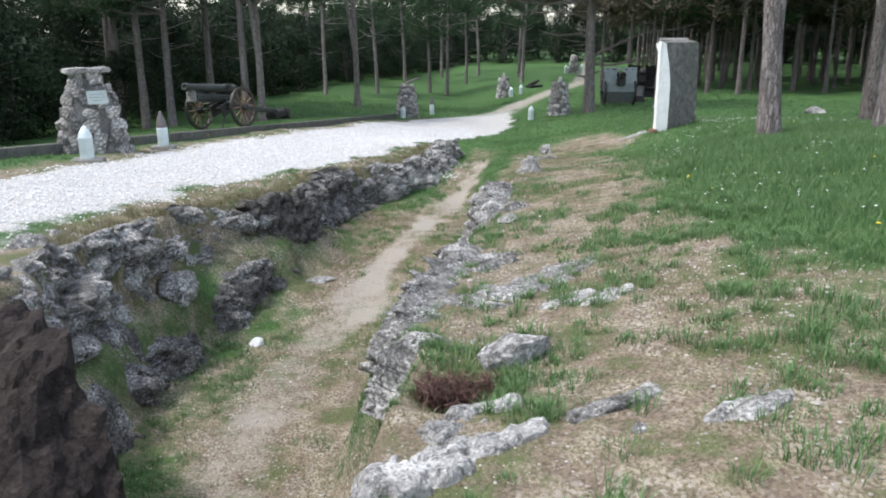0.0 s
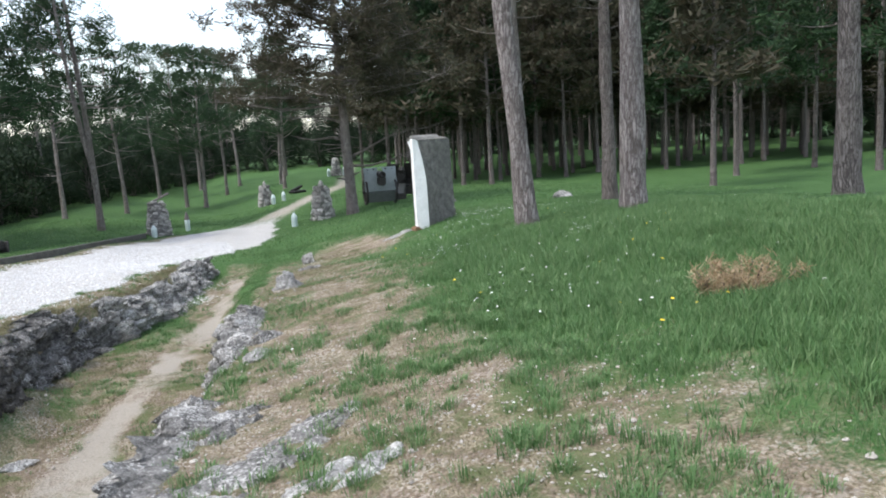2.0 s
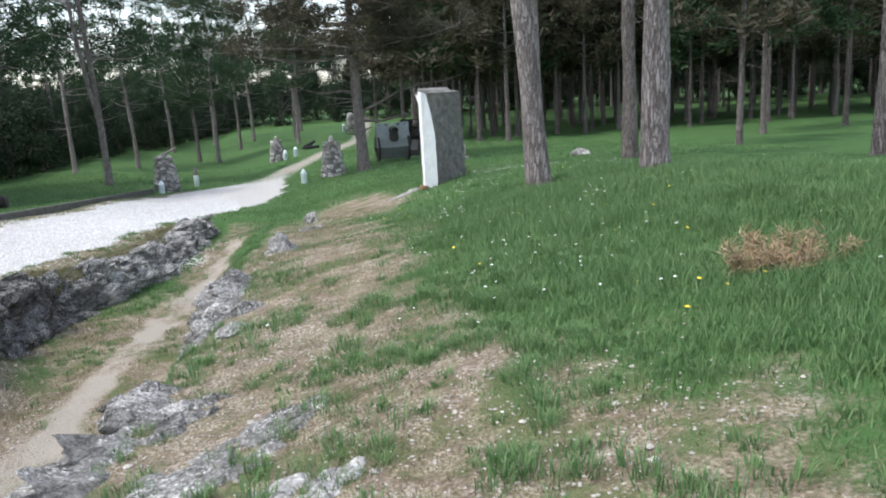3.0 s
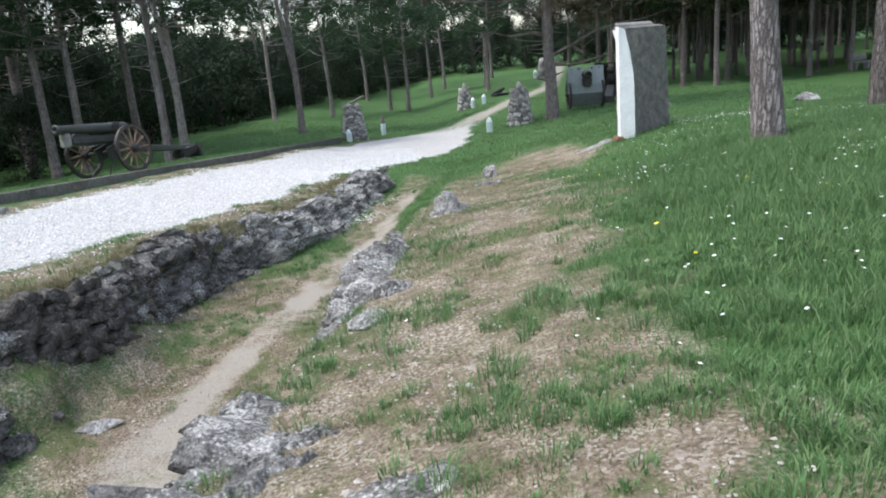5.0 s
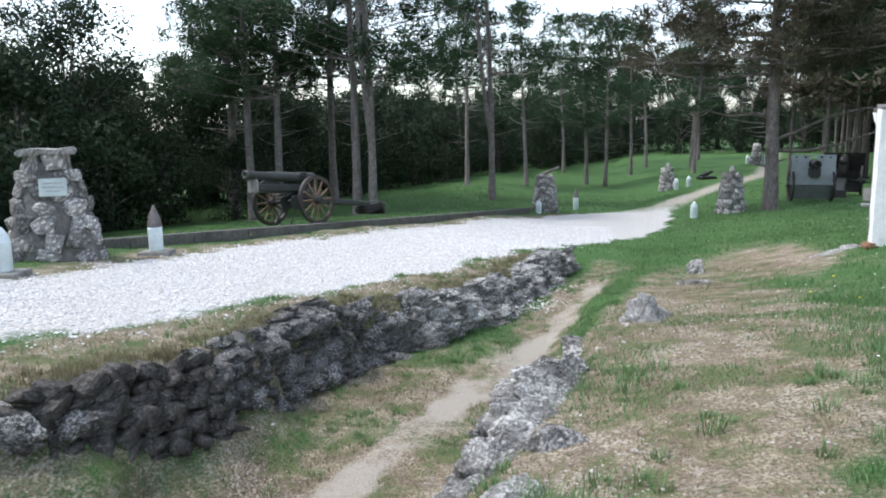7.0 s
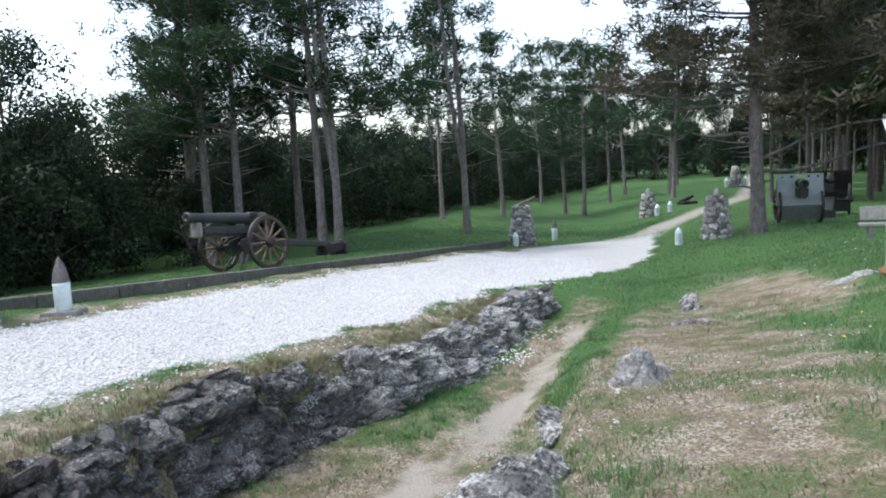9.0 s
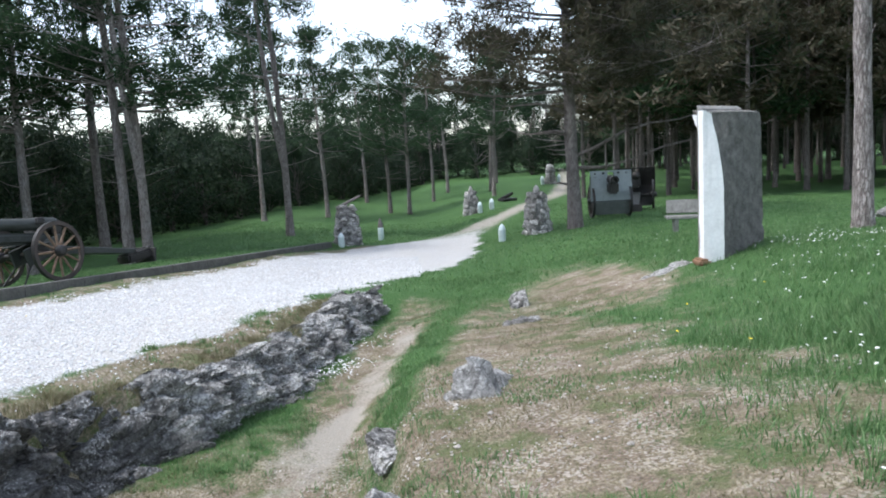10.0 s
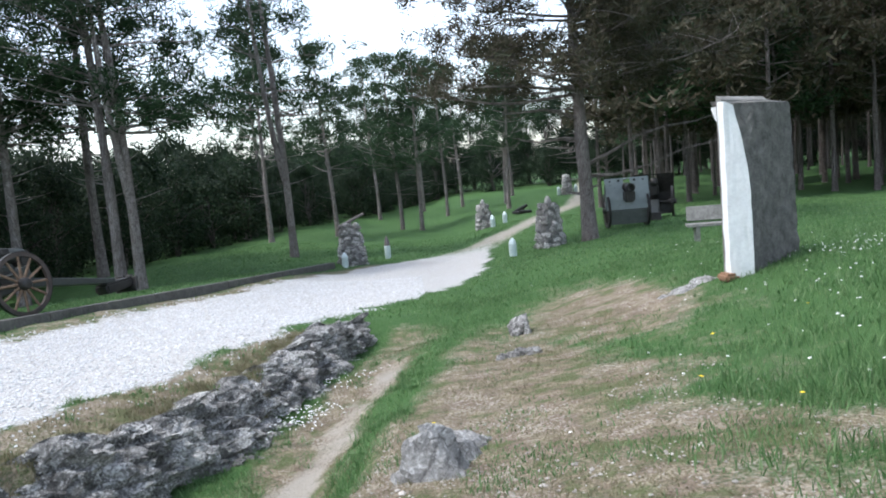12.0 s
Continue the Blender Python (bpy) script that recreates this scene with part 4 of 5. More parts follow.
# ---- guns ----
def wheel(parent, x, r, width=0.07, spokes=12, y=0.0, wood=None, name="wheel"):
    """A spoked wheel in the y-z plane: rim, tyre, hub and spokes."""
    turn = pose(x, y, r, 0, 90, 0)
    bm = bmesh.new()
    n = 40
    prof = [(r - 0.085, -width / 2), (r - 0.012, -width / 2), (r - 0.012, width / 2), (r - 0.085, width / 2)]
    rings = [[bm.verts.new((math.cos(2 * math.pi * i / n) * q, math.sin(2 * math.pi * i / n) * q, w)) for q, w in prof] for i in range(n)]
    for i in range(n):
        a, b = rings[i], rings[(i + 1) % n]
        for k in range(4):
            bm.faces.new((a[k], a[(k + 1) % 4], b[(k + 1) % 4], b[k]))
    w = part(name, bm, M_RIM, parent, "dark rimmed wheel with wooden spokes")
    w.matrix_local = turn
    bm = bmesh.new()
    prof = [(r - 0.011, -width / 2 - 0.006), (r, -width / 2 - 0.006), (r, width / 2 + 0.006), (r - 0.011, width / 2 + 0.006)]
    rings = [[bm.verts.new((math.cos(2 * math.pi * i / n) * q, math.sin(2 * math.pi * i / n) * q, z)) for q, z in prof] for i in range(n)]
    for i in range(n):
        a, b = rings[i], rings[(i + 1) % n]
        for k in range(4):
            bm.faces.new((a[k], a[(k + 1) % 4], b[(k + 1) % 4], b[k]))
    part("tyre", bm, M_GUNDARK, w, "iron tyre")
    part("hub", lathe([(0.07, -0.15), (0.10, -0.13), (0.12, -0.05), (0.12, 0.05), (0.10, 0.13), (0.07, 0.15), (0.05, 0.18)], 16), M_GUNDARK, w, "dark iron hub", True)
    for i in range(spokes):
        a = 2 * math.pi * i / spokes
        c, s = math.cos(a), math.sin(a)
        part("spoke", rod((c * 0.09, s * 0.09, 0), (c * (r - 0.07), s * (r - 0.07), 0), 0.030, 0.022, 8), wood or M_RUSTYWOOD, w)
    return w


def build_field_gun():
    x, y = -7.62, 18.5
    g = empty("field_gun", pose(x, y, land_z(x, y) + 0.03, 0, 5, 156), "old grey-green field gun with spoked wheels on the lawn", "cannon")
    r = 0.61
    wheel(g, -0.84, r)
    wheel(g, 0.84, r)
    part("axle", rod((-0.92, 0, r), (0.92, 0, r), 0.05), M_GUNDARK, g, "iron axle")
    tilt = pose(0, 0.1, 1.07, 5, 0, 0)
    part("barrel", lathe([(0.135, -0.85), (0.145, -0.82), (0.145, -0.35), (0.128, -0.33), (0.125, 0.55), (0.112, 0.58), (0.104, 1.3), (0.118, 1.32), (0.118, 1.42), (0.05, 1.421), (0.05, 1.3)], 24, tilt @ pose(0, 0, 0.17, -90, 0, 0)), M_GUN, g, "thick grey-green barrel", True)
    bm = solid_box((0.30, 1.75, 0.24), tilt @ pose(0, 0.25, -0.13), 0.06, 3)
    part("cradle", bm, M_GUN, g, "boxy recoil cradle below the barrel")
    part("muzzle_clamp", solid_box((0.30, 0.13, 0.34), tilt @ pose(0, 1.16, -0.10), 0.03, 2), M_CONCRETE, g, "pale scuffed front clamp")
    part("breech", solid_box((0.30, 0.26, 0.32), tilt @ pose(0, -0.82, 0.10), 0.04, 2), M_GUNDARK, g, "dark breech block")
    part("plate", solid_box((0.006, 0.16, 0.10), tilt @ pose(0.155, 0.45, -0.12), 0.0), M_CONCRETE, g, "small pale plate")
    for s in (-1, 1):
        part("carriage_cheek", solid_box((0.05, 1.0, 0.36), pose(0.2 * s, -0.25, 0.66, -14, 0, 0), 0.015), M_GUN, g)
    bm = bmesh.new()
    a = [(-0.17, -0.4, 0.54), (0.17, -0.4, 0.54), (0.17, -0.4, 0.74), (-0.17, -0.4, 0.74)]
    b = [(-0.10, -2.9, 0.22), (0.10, -2.9, 0.22), (0.10, -2.9, 0.34), (-0.10, -2.9, 0.34)]
    va, vb = [bm.verts.new(p) for p in a], [bm.verts.new(p) for p in b]
    bm.faces.new(va)
    bm.faces.new(vb[::-1])
    for i in range(4):
        bm.faces.new((va[i], va[(i + 1) % 4], vb[(i + 1) % 4], vb[i]))
    bmesh.ops.bevel(bm, geom=bm.edges[:], offset=0.015, segments=1, affect="EDGES")
    part("trail", bm, M_GUN, g, "long box trail")
    bm = bmesh.new()
    box(bm, (0.42, 0.85, 0.22), pose(0, -2.95, 0.16, -4, 0, 0), 0.05, 2)
    box(bm, (0.62, 0.06, 0.34), pose(0, -3.3, 0.13, 12, 0, 0), 0.015)
    part("trail_spade", bm, M_GUNDARK, g, "dark iron trail spade")
    part("lifting_handle", rod((-0.26, -3.0, 0.33), (0.26, -3.0, 0.33), 0.022), M_GUNDARK, g, "iron handle")
    part("eye_ring", lathe([(0.07, 0.0), (0.085, 0.02), (0.07, 0.04)], 14, pose(0, -3.42, 0.3, 0, 0, 0)), M_GUNDARK, g)
    for s in (-1, 1):
        part("stay", rod((0.12 * s, -0.15, 0.75), (0.3 * s, 0.45, 0.04), 0.02), M_GUNDARK, g, "thin iron prop")
        part("elevating_wheel", lathe([(0.02, -0.01), (0.13, -0.012), (0.13, 0.012), (0.02, 0.01)], 18, pose(0.27 * s, -0.1, 0.78, 0, 90, 0)), M_GUNDARK, g)
        part("axle_seat", solid_box((0.22, 0.24, 0.05), pose(0.45 * s, 0.02, 0.80), 0.02), M_GUN, g)
    part("sight_box", solid_box((0.1, 0.18, 0.14), tilt @ pose(-0.24, -0.3, 0.22), 0.02), M_GUNDARK, g)
    return g


build_field_gun()


def build_howitzer(x, y, rz, label, mat_up, mat_low, sink=0.0):
    g = empty("howitzer", pose(x, y, land_z(x, y) - sink, 0, 0, rz), label, "cannon", "shielded howitzers")
    r = 0.62
    for s in (-1, 1):
        wheel(g, 0.69 * s, r, 0.075, 12, 0.25, M_RIM)
    part("axle", rod((-0.8, 0.25, r), (0.8, 0.25, r), 0.05), M_GUNDARK, g)
    # shield: flat upper plate with a bowed middle, folded lower plate
    bm = bmesh.new()
    w, hi, lo = 0.77, 1.75, 0.62
    cols = [-w, -0.30, -0.12, 0.12, 0.30, w]
    rows_z = [lo, 0.98, 1.05, hi - 0.05, hi]
    grid = [[bm.verts.new((cx, -0.06 - 0.06 * (1 if 0.9 < z < 1.2 else 0) + 0.09 * max(0, (z - 1.0)), z)) for cx in cols] for z in rows_z]
    for i in range(len(rows_z) - 1):
        for k in range(len(cols) - 1):
            if k == 2 and 1 <= i <= 2:
                continue
            bm.faces.new((grid[i][k], grid[i][k + 1], grid[i + 1][k + 1], grid[i + 1][k]))
    bmesh.ops.solidify(bm, geom=bm.faces[:], thickness=0.02)
    part("shield", bm, mat_up, g, "armoured front shield with aperture")
    part("lower_shield", solid_box((1.3, 0.02, 0.48), pose(0, -0.10, 0.36, 10, 0, 0), 0.004), mat_low, g, "folded lower shield plate in a shaded tone")
    part("shield_band", solid_box((1.56, 0.03, 0.05), pose(0, -0.10, 0.62), 0.006), mat_low, g)
    for s in (-1, 1):
        part("shield_hinge", solid_box((0.09, 0.05, 0.07), pose(0.28 * s, 0.0, 1.66), 0.01), M_GUNDARK, g)
        part("shield_rivet", solid_box((0.07, 0.04, 0.05), pose(0.58 * s, 0.0, 1.65), 0.01), M_GUNDARK, g)
        part("shield_side", solid_box((0.02, 0.16, 0.9), pose(0.765 * s, 0.0, 1.1), 0.004), mat_low, g)
    part("barrel", lathe([(0.17, -0.5), (0.17, 0.2), (0.14, 0.22), (0.13, 0.62), (0.15, 0.63), (0.15, 0.72), (0.075, 0.721), (0.07, 0.6)], 20, pose(0, 0.0, 1.42, 90, 0, 0)), M_GUNDARK, g, "short dark barrel facing down the road", True)
    part("recoil_cradle", solid_box((0.34, 1.1, 0.42), pose(0, -0.05, 1.12), 0.06, 2), M_GUNDARK, g, "dark recoil cradle")
    part("trail", solid_box((0.36, 2.2, 0.2), pose(0, 1.4, 0.42, -12, 0, 0), 0.03), M_GUN, g)
    part("spade", solid_box((0.6, 0.06, 0.4), pose(0, 2.5, 0.18, 10, 0, 0), 0.01), M_GUNDARK, g)
    return g


build_howitzer(7.98, 30.5, -4, "grey-green howitzer behind a pale shield under the pines", M_SHIELD, M_SHIELDLOW, 0.0)
build_howitzer(10.15, 34.2, 160, "dark rusty howitzer seen from behind its shield", M_GUNDARK, M_GUNDARK)

mz = empty("trench_mortar", pose(7.2, 51.3, land_z(7.2, 51.3), 0, 0, 30), "small dark trench mortar on the far lawn", "mortar")
part("base_plate", solid_box((1.1, 0.7, 0.18), pose(0, 0, 0.12), 0.04), M_GUNDARK, mz)
part("tube", rod((-0.5, 0, 0.2), (0.4, 0, 0.5), 0.12, 0.10, 14), M_GUNDARK, mz)
part("bipod_leg", rod((0.2, 0.2, 0.1), (0.2, 0, 0.42), 0.04), M_GUNDARK, mz)


# ---- benches ----
def bench(x, y, rz, label):
    b = empty("bench", pose(x, y, land_z(x, y), 0, 0, rz), label, "bench", "stone benches under the pines")
    part("seat", solid_box((1.5, 0.42, 0.07), pose(0, 0, 0.44), 0.012, 2), M_CONCRETE, b, "grey slab seat")
    part("backrest", solid_box((1.4, 0.06, 0.36), pose(0, 0.24, 0.70, -12, 0, 0), 0.012, 2), M_CONCRETE, b, "leaning slab backrest")
    for s in (-1, 1):
        bm = bmesh.new()
        lo = [bm.verts.new((0.5 * s + a, c, -0.1)) for a, c in ((-0.05, -0.11), (0.05, -0.11), (0.05, 0.17), (-0.05, 0.17))]
        hi = [bm.verts.new((0.5 * s + a, c, 0.41)) for a, c in ((-0.05, -0.2), (0.05, -0.2), (0.05, 0.24), (-0.05, 0.24))]
        bm.faces.new(lo[::-1])
        bm.faces.new(hi)
        for i in range(4):
            bm.faces.new((lo[i], lo[(i + 1) % 4], hi[(i + 1) % 4], hi[i]))
        part("leg", bm, M_CONCRETE, b)
    return b


bench(7.75, 22.0, -12, "grey concrete bench with leaning back behind the stele")
bench(27.5, 42.5, 20, "far grey concrete bench on the shaded lawn")
bench(31.5, 45.5, 10, "far grey concrete bench on the shaded lawn")


# ---- trees ----
def tube_mesh(path, radii, n):
    """Vertices and faces of a round limb along a path."""
    verts, faces = [], []
    for i, (p, r) in enumerate(zip(path, radii)):
        d = (path[min(i + 1, len(path) - 1)] - path[max(i - 1, 0)]).normalized()
        a = d.orthogonal().normalized()
        b = d.cross(a)
        for k in range(n):
            t = 2 * math.pi * k / n
            verts.append(p + (a * math.cos(t) + b * math.sin(t)) * r)
    for i in range(len(path) - 1):
        for k in range(n):
            faces.append((i * n + k, i * n + (k + 1) % n, (i + 1) * n + (k + 1) % n, (i + 1) * n + k))
    return verts, faces


def tuft(rnd, centre, away, size, count, width):
    """Needles that stand out from the end of a twig."""
    vs, fs = [], []
    for _ in range(count):
        d = Vector((rnd.gauss(0, 1), rnd.gauss(0, 1), rnd.gauss(0, 1) * 0.75 + 0.25)).normalized() + away * 0.35
        d.normalize()
        s = d.orthogonal().normalized()
        s.rotate(Matrix.Rotation(rnd.uniform(0, 6.28), 3, d))
        L = size * rnd.uniform(0.6, 1.2)
        o = centre + Vector((rnd.gauss(0, 1), rnd.gauss(0, 1), rnd.gauss(0, 1))) * size * 0.35
        i = len(vs)
        vs += [o - s * width, o + s * width, o + d * L]
        fs.append((i, i + 1, i + 2))
    return vs, fs


def pine_meshes(seed, height=14.0, radius=0.2, crown_at=5.0, limbs=46, tufts=9, needles=16, size=0.34, width=0.022, spread_at=3.0, lean=(0, 0), bend=0.25, dead=6, sides=10, fork=None, droop=0.0, bark=None, leaf=None):
    rnd = random.Random(seed)
    tv, tf, cv, cf = [], [], [], []

    def add(V, F, vs, fs):
        o = len(V)
        V.extend(vs)
        F.extend(tuple(i + o for i in f) for f in fs)

    def trunk_at(t):
        w = bend * math.sin(t * 3.1 + seed) * t
        return Vector((lean[0] * t * height + w, lean[1] * t * height + bend * 0.7 * math.sin(t * 4.3 + seed * 2) * t, t * height))

    ts = [0, 0.012, 0.03] + [0.03 + 0.97 * (i / 15) for i in range(1, 16)]
    path = [trunk_at(t) for t in ts]
    path[0] = path[0] - Vector((0, 0, 0.3))
    rad = [radius * (1.45 if t == 0 else 1.2 if t < 0.02 else 1.06 if t < 0.04 else (1 - 0.82 * t) * (1 + 0.05 * rnd.uniform(-1, 1))) for t in ts]
    vs, fs = tube_mesh(path, rad, sides)
    vs = [v + Vector((noise.noise(v * 4.0), noise.noise(v * 4.0 + Vector((5, 0, 0))), 0)) * radius * 0.16 for v in vs]
    add(tv, tf, vs, fs)
    if fork:
        t0 = fork / height
        p0 = trunk_at(t0)
        side = Vector((rnd.uniform(-1, 1), rnd.uniform(-0.3, 0.3), 0)).normalized()
        pp = [p0 + side * (0.9 * (1 - math.exp(-2.2 * k / 8))) * 1.2 + Vector((0, 0, (height - fork) * 0.95 * k / 8)) for k in range(9)]
        add(tv, tf, *tube_mesh(pp, [radius * 0.72 * (1 - 0.8 * k / 8) for k in range(9)], sides))
    for i in range(limbs + dead):
        bare = i >= limbs
        tiers = max(4, int((height - crown_at) / 0.95))
        z = rnd.uniform(crown_at * 0.55, crown_at * 1.05) if bare else crown_at + (height - crown_at) * (int(i * tiers / limbs) + rnd.gauss(0.4, 0.13)) / tiers
        t = min(z / height, 0.99)
        a = rnd.uniform(0, 2 * math.pi)
        up = (z - crown_at) / max(0.1, height - crown_at)
        L = (spread_at * (1 - 0.75 * max(0, up)) * rnd.uniform(0.6, 1.15)) if not bare else rnd.uniform(0.4, 1.6)
        rise = rnd.uniform(-0.1, 0.25) + 0.5 * max(0, up) - droop
        p = trunk_at(t)
        pts = [p.copy()]
        d = Vector((math.cos(a), math.sin(a), rise)).normalized()
        steps = 6
        for k in range(steps):
            d = (d + Vector((rnd.uniform(-0.22, 0.22), rnd.uniform(-0.22, 0.22), rnd.uniform(-0.10, 0.16)))).normalized()
            pts.append(pts[-1] + d * L / steps)
        r0 = radius * (0.26 if not bare else 0.13) * (1 - 0.5 * max(0, up))
        add(tv, tf, *tube_mesh(pts, [r0 * (1 - 0.85 * k / steps) for k in range(steps + 1)], 5))
        if bare:
            continue
        for k in range(tufts):
            s = rnd.uniform(0.3, 1.0) ** 0.7 * steps
            i0 = min(int(s), steps - 1)
            q = pts[i0].lerp(pts[i0 + 1], s - i0)
            off = Vector((rnd.gauss(0, 1), rnd.gauss(0, 1), rnd.gauss(0, 0.3) + 0.3)) * 0.16 * spread_at * (0.5 + 0.5 * s / steps)
            end = q + off
            if off.length > 0.15:
                add(tv, tf, *tube_mesh([q, q + off * 0.5 + Vector((0, 0, 0.03)), end], [r0 * 0.25, r0 * 0.18, r0 * 0.1], 3))
            add(cv, cf, *tuft(rnd, end, off.normalized(), size, needles, width))
    return tv, tf, cv, cf


def pine(name, label, seed, bark, leaf, group="", category="pine tree", **kw):
    tv, tf, cv, cf = pine_meshes(seed, **kw)
    tree = empty(name, pose(0, 0, -500), label, category, group)
    put_mesh("trunk", tv, tf, bark, tree, smooth=True)
    put_mesh("crown", cv, cf, leaf, tree, "dark clumps of long needles")
    return tree


def plant(tree, x, y, rz=0.0, k=1.0, dz=-0.05, label=""):
    tree.matrix_world = pose(x, y, land_z(x, y) + dz, 0, 0, rz) @ Matrix.Scale(k, 4)
    if label:
        tree["label"] = label
    return tree


def replant(tree, x, y, rz, k=1.0):
    c = copy_thing(tree, pose(x, y, land_z(x, y) - 0.05, 0, 0, rz))
    c.scale = (k, k, k * random.uniform(0.92, 1.1))
    return c


G_NEAR, G_WOOD = "tall pines standing on the meadow", "pines of the plantation"
# pines close by
plant(pine("pine_tree", "leaning pine with pale flaking bark on the meadow", 1, M_BARK, M_BROWNNEEDLE, G_NEAR, height=15, radius=0.175, crown_at=6.5, lean=(-0.085, 0.0), bend=0.12, sides=16, dead=3), 4.36, 7.2)
plant(pine("pine_tree", "straight pine with pale flaking bark on the meadow", 2, M_BARK, M_BROWNNEEDLE, G_NEAR, height=16, radius=0.205, crown_at=6.5, lean=(-0.004, 0), bend=0.08, sides=16, dead=3), 6.07, 6.66)
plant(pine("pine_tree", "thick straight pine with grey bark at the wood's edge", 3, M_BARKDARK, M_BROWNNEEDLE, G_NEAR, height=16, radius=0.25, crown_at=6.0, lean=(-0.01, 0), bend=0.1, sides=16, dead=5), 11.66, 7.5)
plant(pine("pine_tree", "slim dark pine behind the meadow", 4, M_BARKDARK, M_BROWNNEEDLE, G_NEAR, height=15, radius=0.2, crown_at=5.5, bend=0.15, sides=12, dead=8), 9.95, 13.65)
plant(pine("pine_tree", "straight pine with pale bark behind the stele", 5, M_BARK, M_BROWNNEEDLE, G_NEAR, height=15, radius=0.175, crown_at=5.8, lean=(-0.02, 0), bend=0.12, sides=12, dead=6), 8.42, 15.85)
big = pine("pine_tree", "big pine with browned low branches beside a cairn", 6, M_BARK, M_BROWNNEEDLE, G_NEAR, height=15, radius=0.245, crown_at=4.6, lean=(-0.03, 0), bend=0.2, limbs=86, tufts=22, needles=28, size=0.38, spread_at=5.2, droop=0.12, sides=14, dead=14)
plant(big, 6.15, 28.6)
limbv, limbf = [], []
for ang, z0, L, rise in ((-8, 2.6, 4.6, 0.30), (-16, 2.1, 5.2, 0.16), (170, 3.3, 2.2, 0.1), (200, 4.1, 3.0, 0.12), (20, 1.75, 0.7, 0.1), (185, 1.6, 0.6, 0.05)):
    a = radians(ang)
    pts = [Vector((-0.05 - 0.03 * z0, 0, z0)) + Vector((math.cos(a), math.sin(a), 0)) * L * s + Vector((0, 0, L * (rise * s + 0.035 * math.sin(s * 7 + ang)))) for s in (0, 0.2, 0.4, 0.6, 0.8, 1.0)]
    vs, fs = tube_mesh(pts, [0.07, 0.055, 0.045, 0.035, 0.025, 0.01], 7)
    o = len(limbv)
    limbv += vs
    limbf += [tuple(i + o for i in f) for f in fs]
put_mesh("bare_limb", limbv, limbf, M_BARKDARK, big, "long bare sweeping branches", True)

# pines along the lawn beyond the kerb
left_a = pine("pine_tree", "tall dark pine on the lawn behind the field gun", 7, M_BARK, M_NEEDLE, G_NEAR, height=15.5, radius=0.19, crown_at=4.6, limbs=46, tufts=15, needles=26, size=0.40, spread_at=3.9, bend=0.35, sides=12, dead=10, lean=(-0.03, 0))
plant(left_a, -8.9, 28.0)
left_b = pine("pine_tree", "forked dark pine on the lawn behind the field gun", 8, M_BARK, M_NEEDLE, G_NEAR, height=15, radius=0.17, crown_at=5.2, limbs=40, tufts=13, needles=26, size=0.40, spread_at=3.7, bend=0.3, sides=12, dead=10, fork=2.6, lean=(-0.02, 0))
plant(left_b, -8.2, 27.7, 40)
replant(left_b, -4.7, 35.8, 0, 1.0)["label"] = "forked tall pine standing free on the lawn"
replant(left_a, -13.3, 28.2, 70, 0.95)
replant(left_a, -12.4, 28.8, 200, 0.98)
replant(left_b, -16.5, 33, 150, 1.0)
replant(left_a, -11.9, 34.0, 120, 1.05)
replant(left_a, -15.2, 30.5, 260, 1.0)
left_c = pine("pine_tree", "slim pine on the rising lawn beside the road", 9, M_BARK, M_NEEDLE, G_NEAR, height=11.5, radius=0.15, crown_at=3.8, limbs=32, tufts=8, needles=18, size=0.42, width=0.03, spread_at=3.2, bend=0.3, dead=8, lean=(-0.02, 0))
plant(left_c, -4.3, 50.5)
for x, y, rz, k in ((-0.4, 55.5, 50, 1.0), (0.9, 54.3, 120, 1.05), (5.0, 74, 10, 1.1), (8.3, 68, 200, 1.1), (3.2, 66, 80, 1.0), (-7.5, 46, 300, 1.0), (7.5, 60, 160, 1.05), (-2.5, 70, 20, 1.1), (11, 84, 40, 1.2), (1.5, 82, 90, 1.2), (-10, 58, 90, 1.1)):
    replant(left_c, x, y, rz, k)

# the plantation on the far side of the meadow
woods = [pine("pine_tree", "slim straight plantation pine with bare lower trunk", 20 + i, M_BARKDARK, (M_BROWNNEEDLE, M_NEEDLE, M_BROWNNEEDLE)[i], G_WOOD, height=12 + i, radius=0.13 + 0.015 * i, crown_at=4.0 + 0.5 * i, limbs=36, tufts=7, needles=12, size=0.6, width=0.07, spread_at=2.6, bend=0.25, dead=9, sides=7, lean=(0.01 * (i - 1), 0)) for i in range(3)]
spots = [(19.2, 20.9), (25.8, 27.3), (17.1, 38.6), (16.2, 41.0), (31.9, 28.3), (23.1, 40.2), (27, 52), (30, 22.6), (28.7, 55), (29.7, 43.5), (14.0, 45.0), (11.5, 48.5)]
rnd = random.Random(12)
gx = 8.0
while gx < 80:
    gy = 12.0
    while gy < 108:
        x, y = gx + rnd.uniform(-0.9, 0.9), gy + rnd.uniform(-0.9, 0.9)
        front = 44 - 0.30 * (x - 10) if x > 10 else 55 + (10 - x) * 3
        clear = abs(x - float(line(y, ROAD_RIGHT)) + 1) > 5.0 or y < 30
        thin = 1.0 if y < front + 22 else 0.55
        if y > front and clear and rnd.random() < thin and math.atan2(x, y + 4) < 0.99 and x * x + y * y < 112 ** 2 and x > line(y, ROAD_RIGHT):
            spots.append((x, y))
        gy += 3.7
    gx += 3.7
for i, (x, y) in enumerate(spots):
    t = woods[i % 3]
    if i < 3:
        plant(t, x, y, rnd.uniform(0, 360))
    else:
        replant(t, x, y, rnd.uniform(0, 360), rnd.uniform(0.85, 1.2))


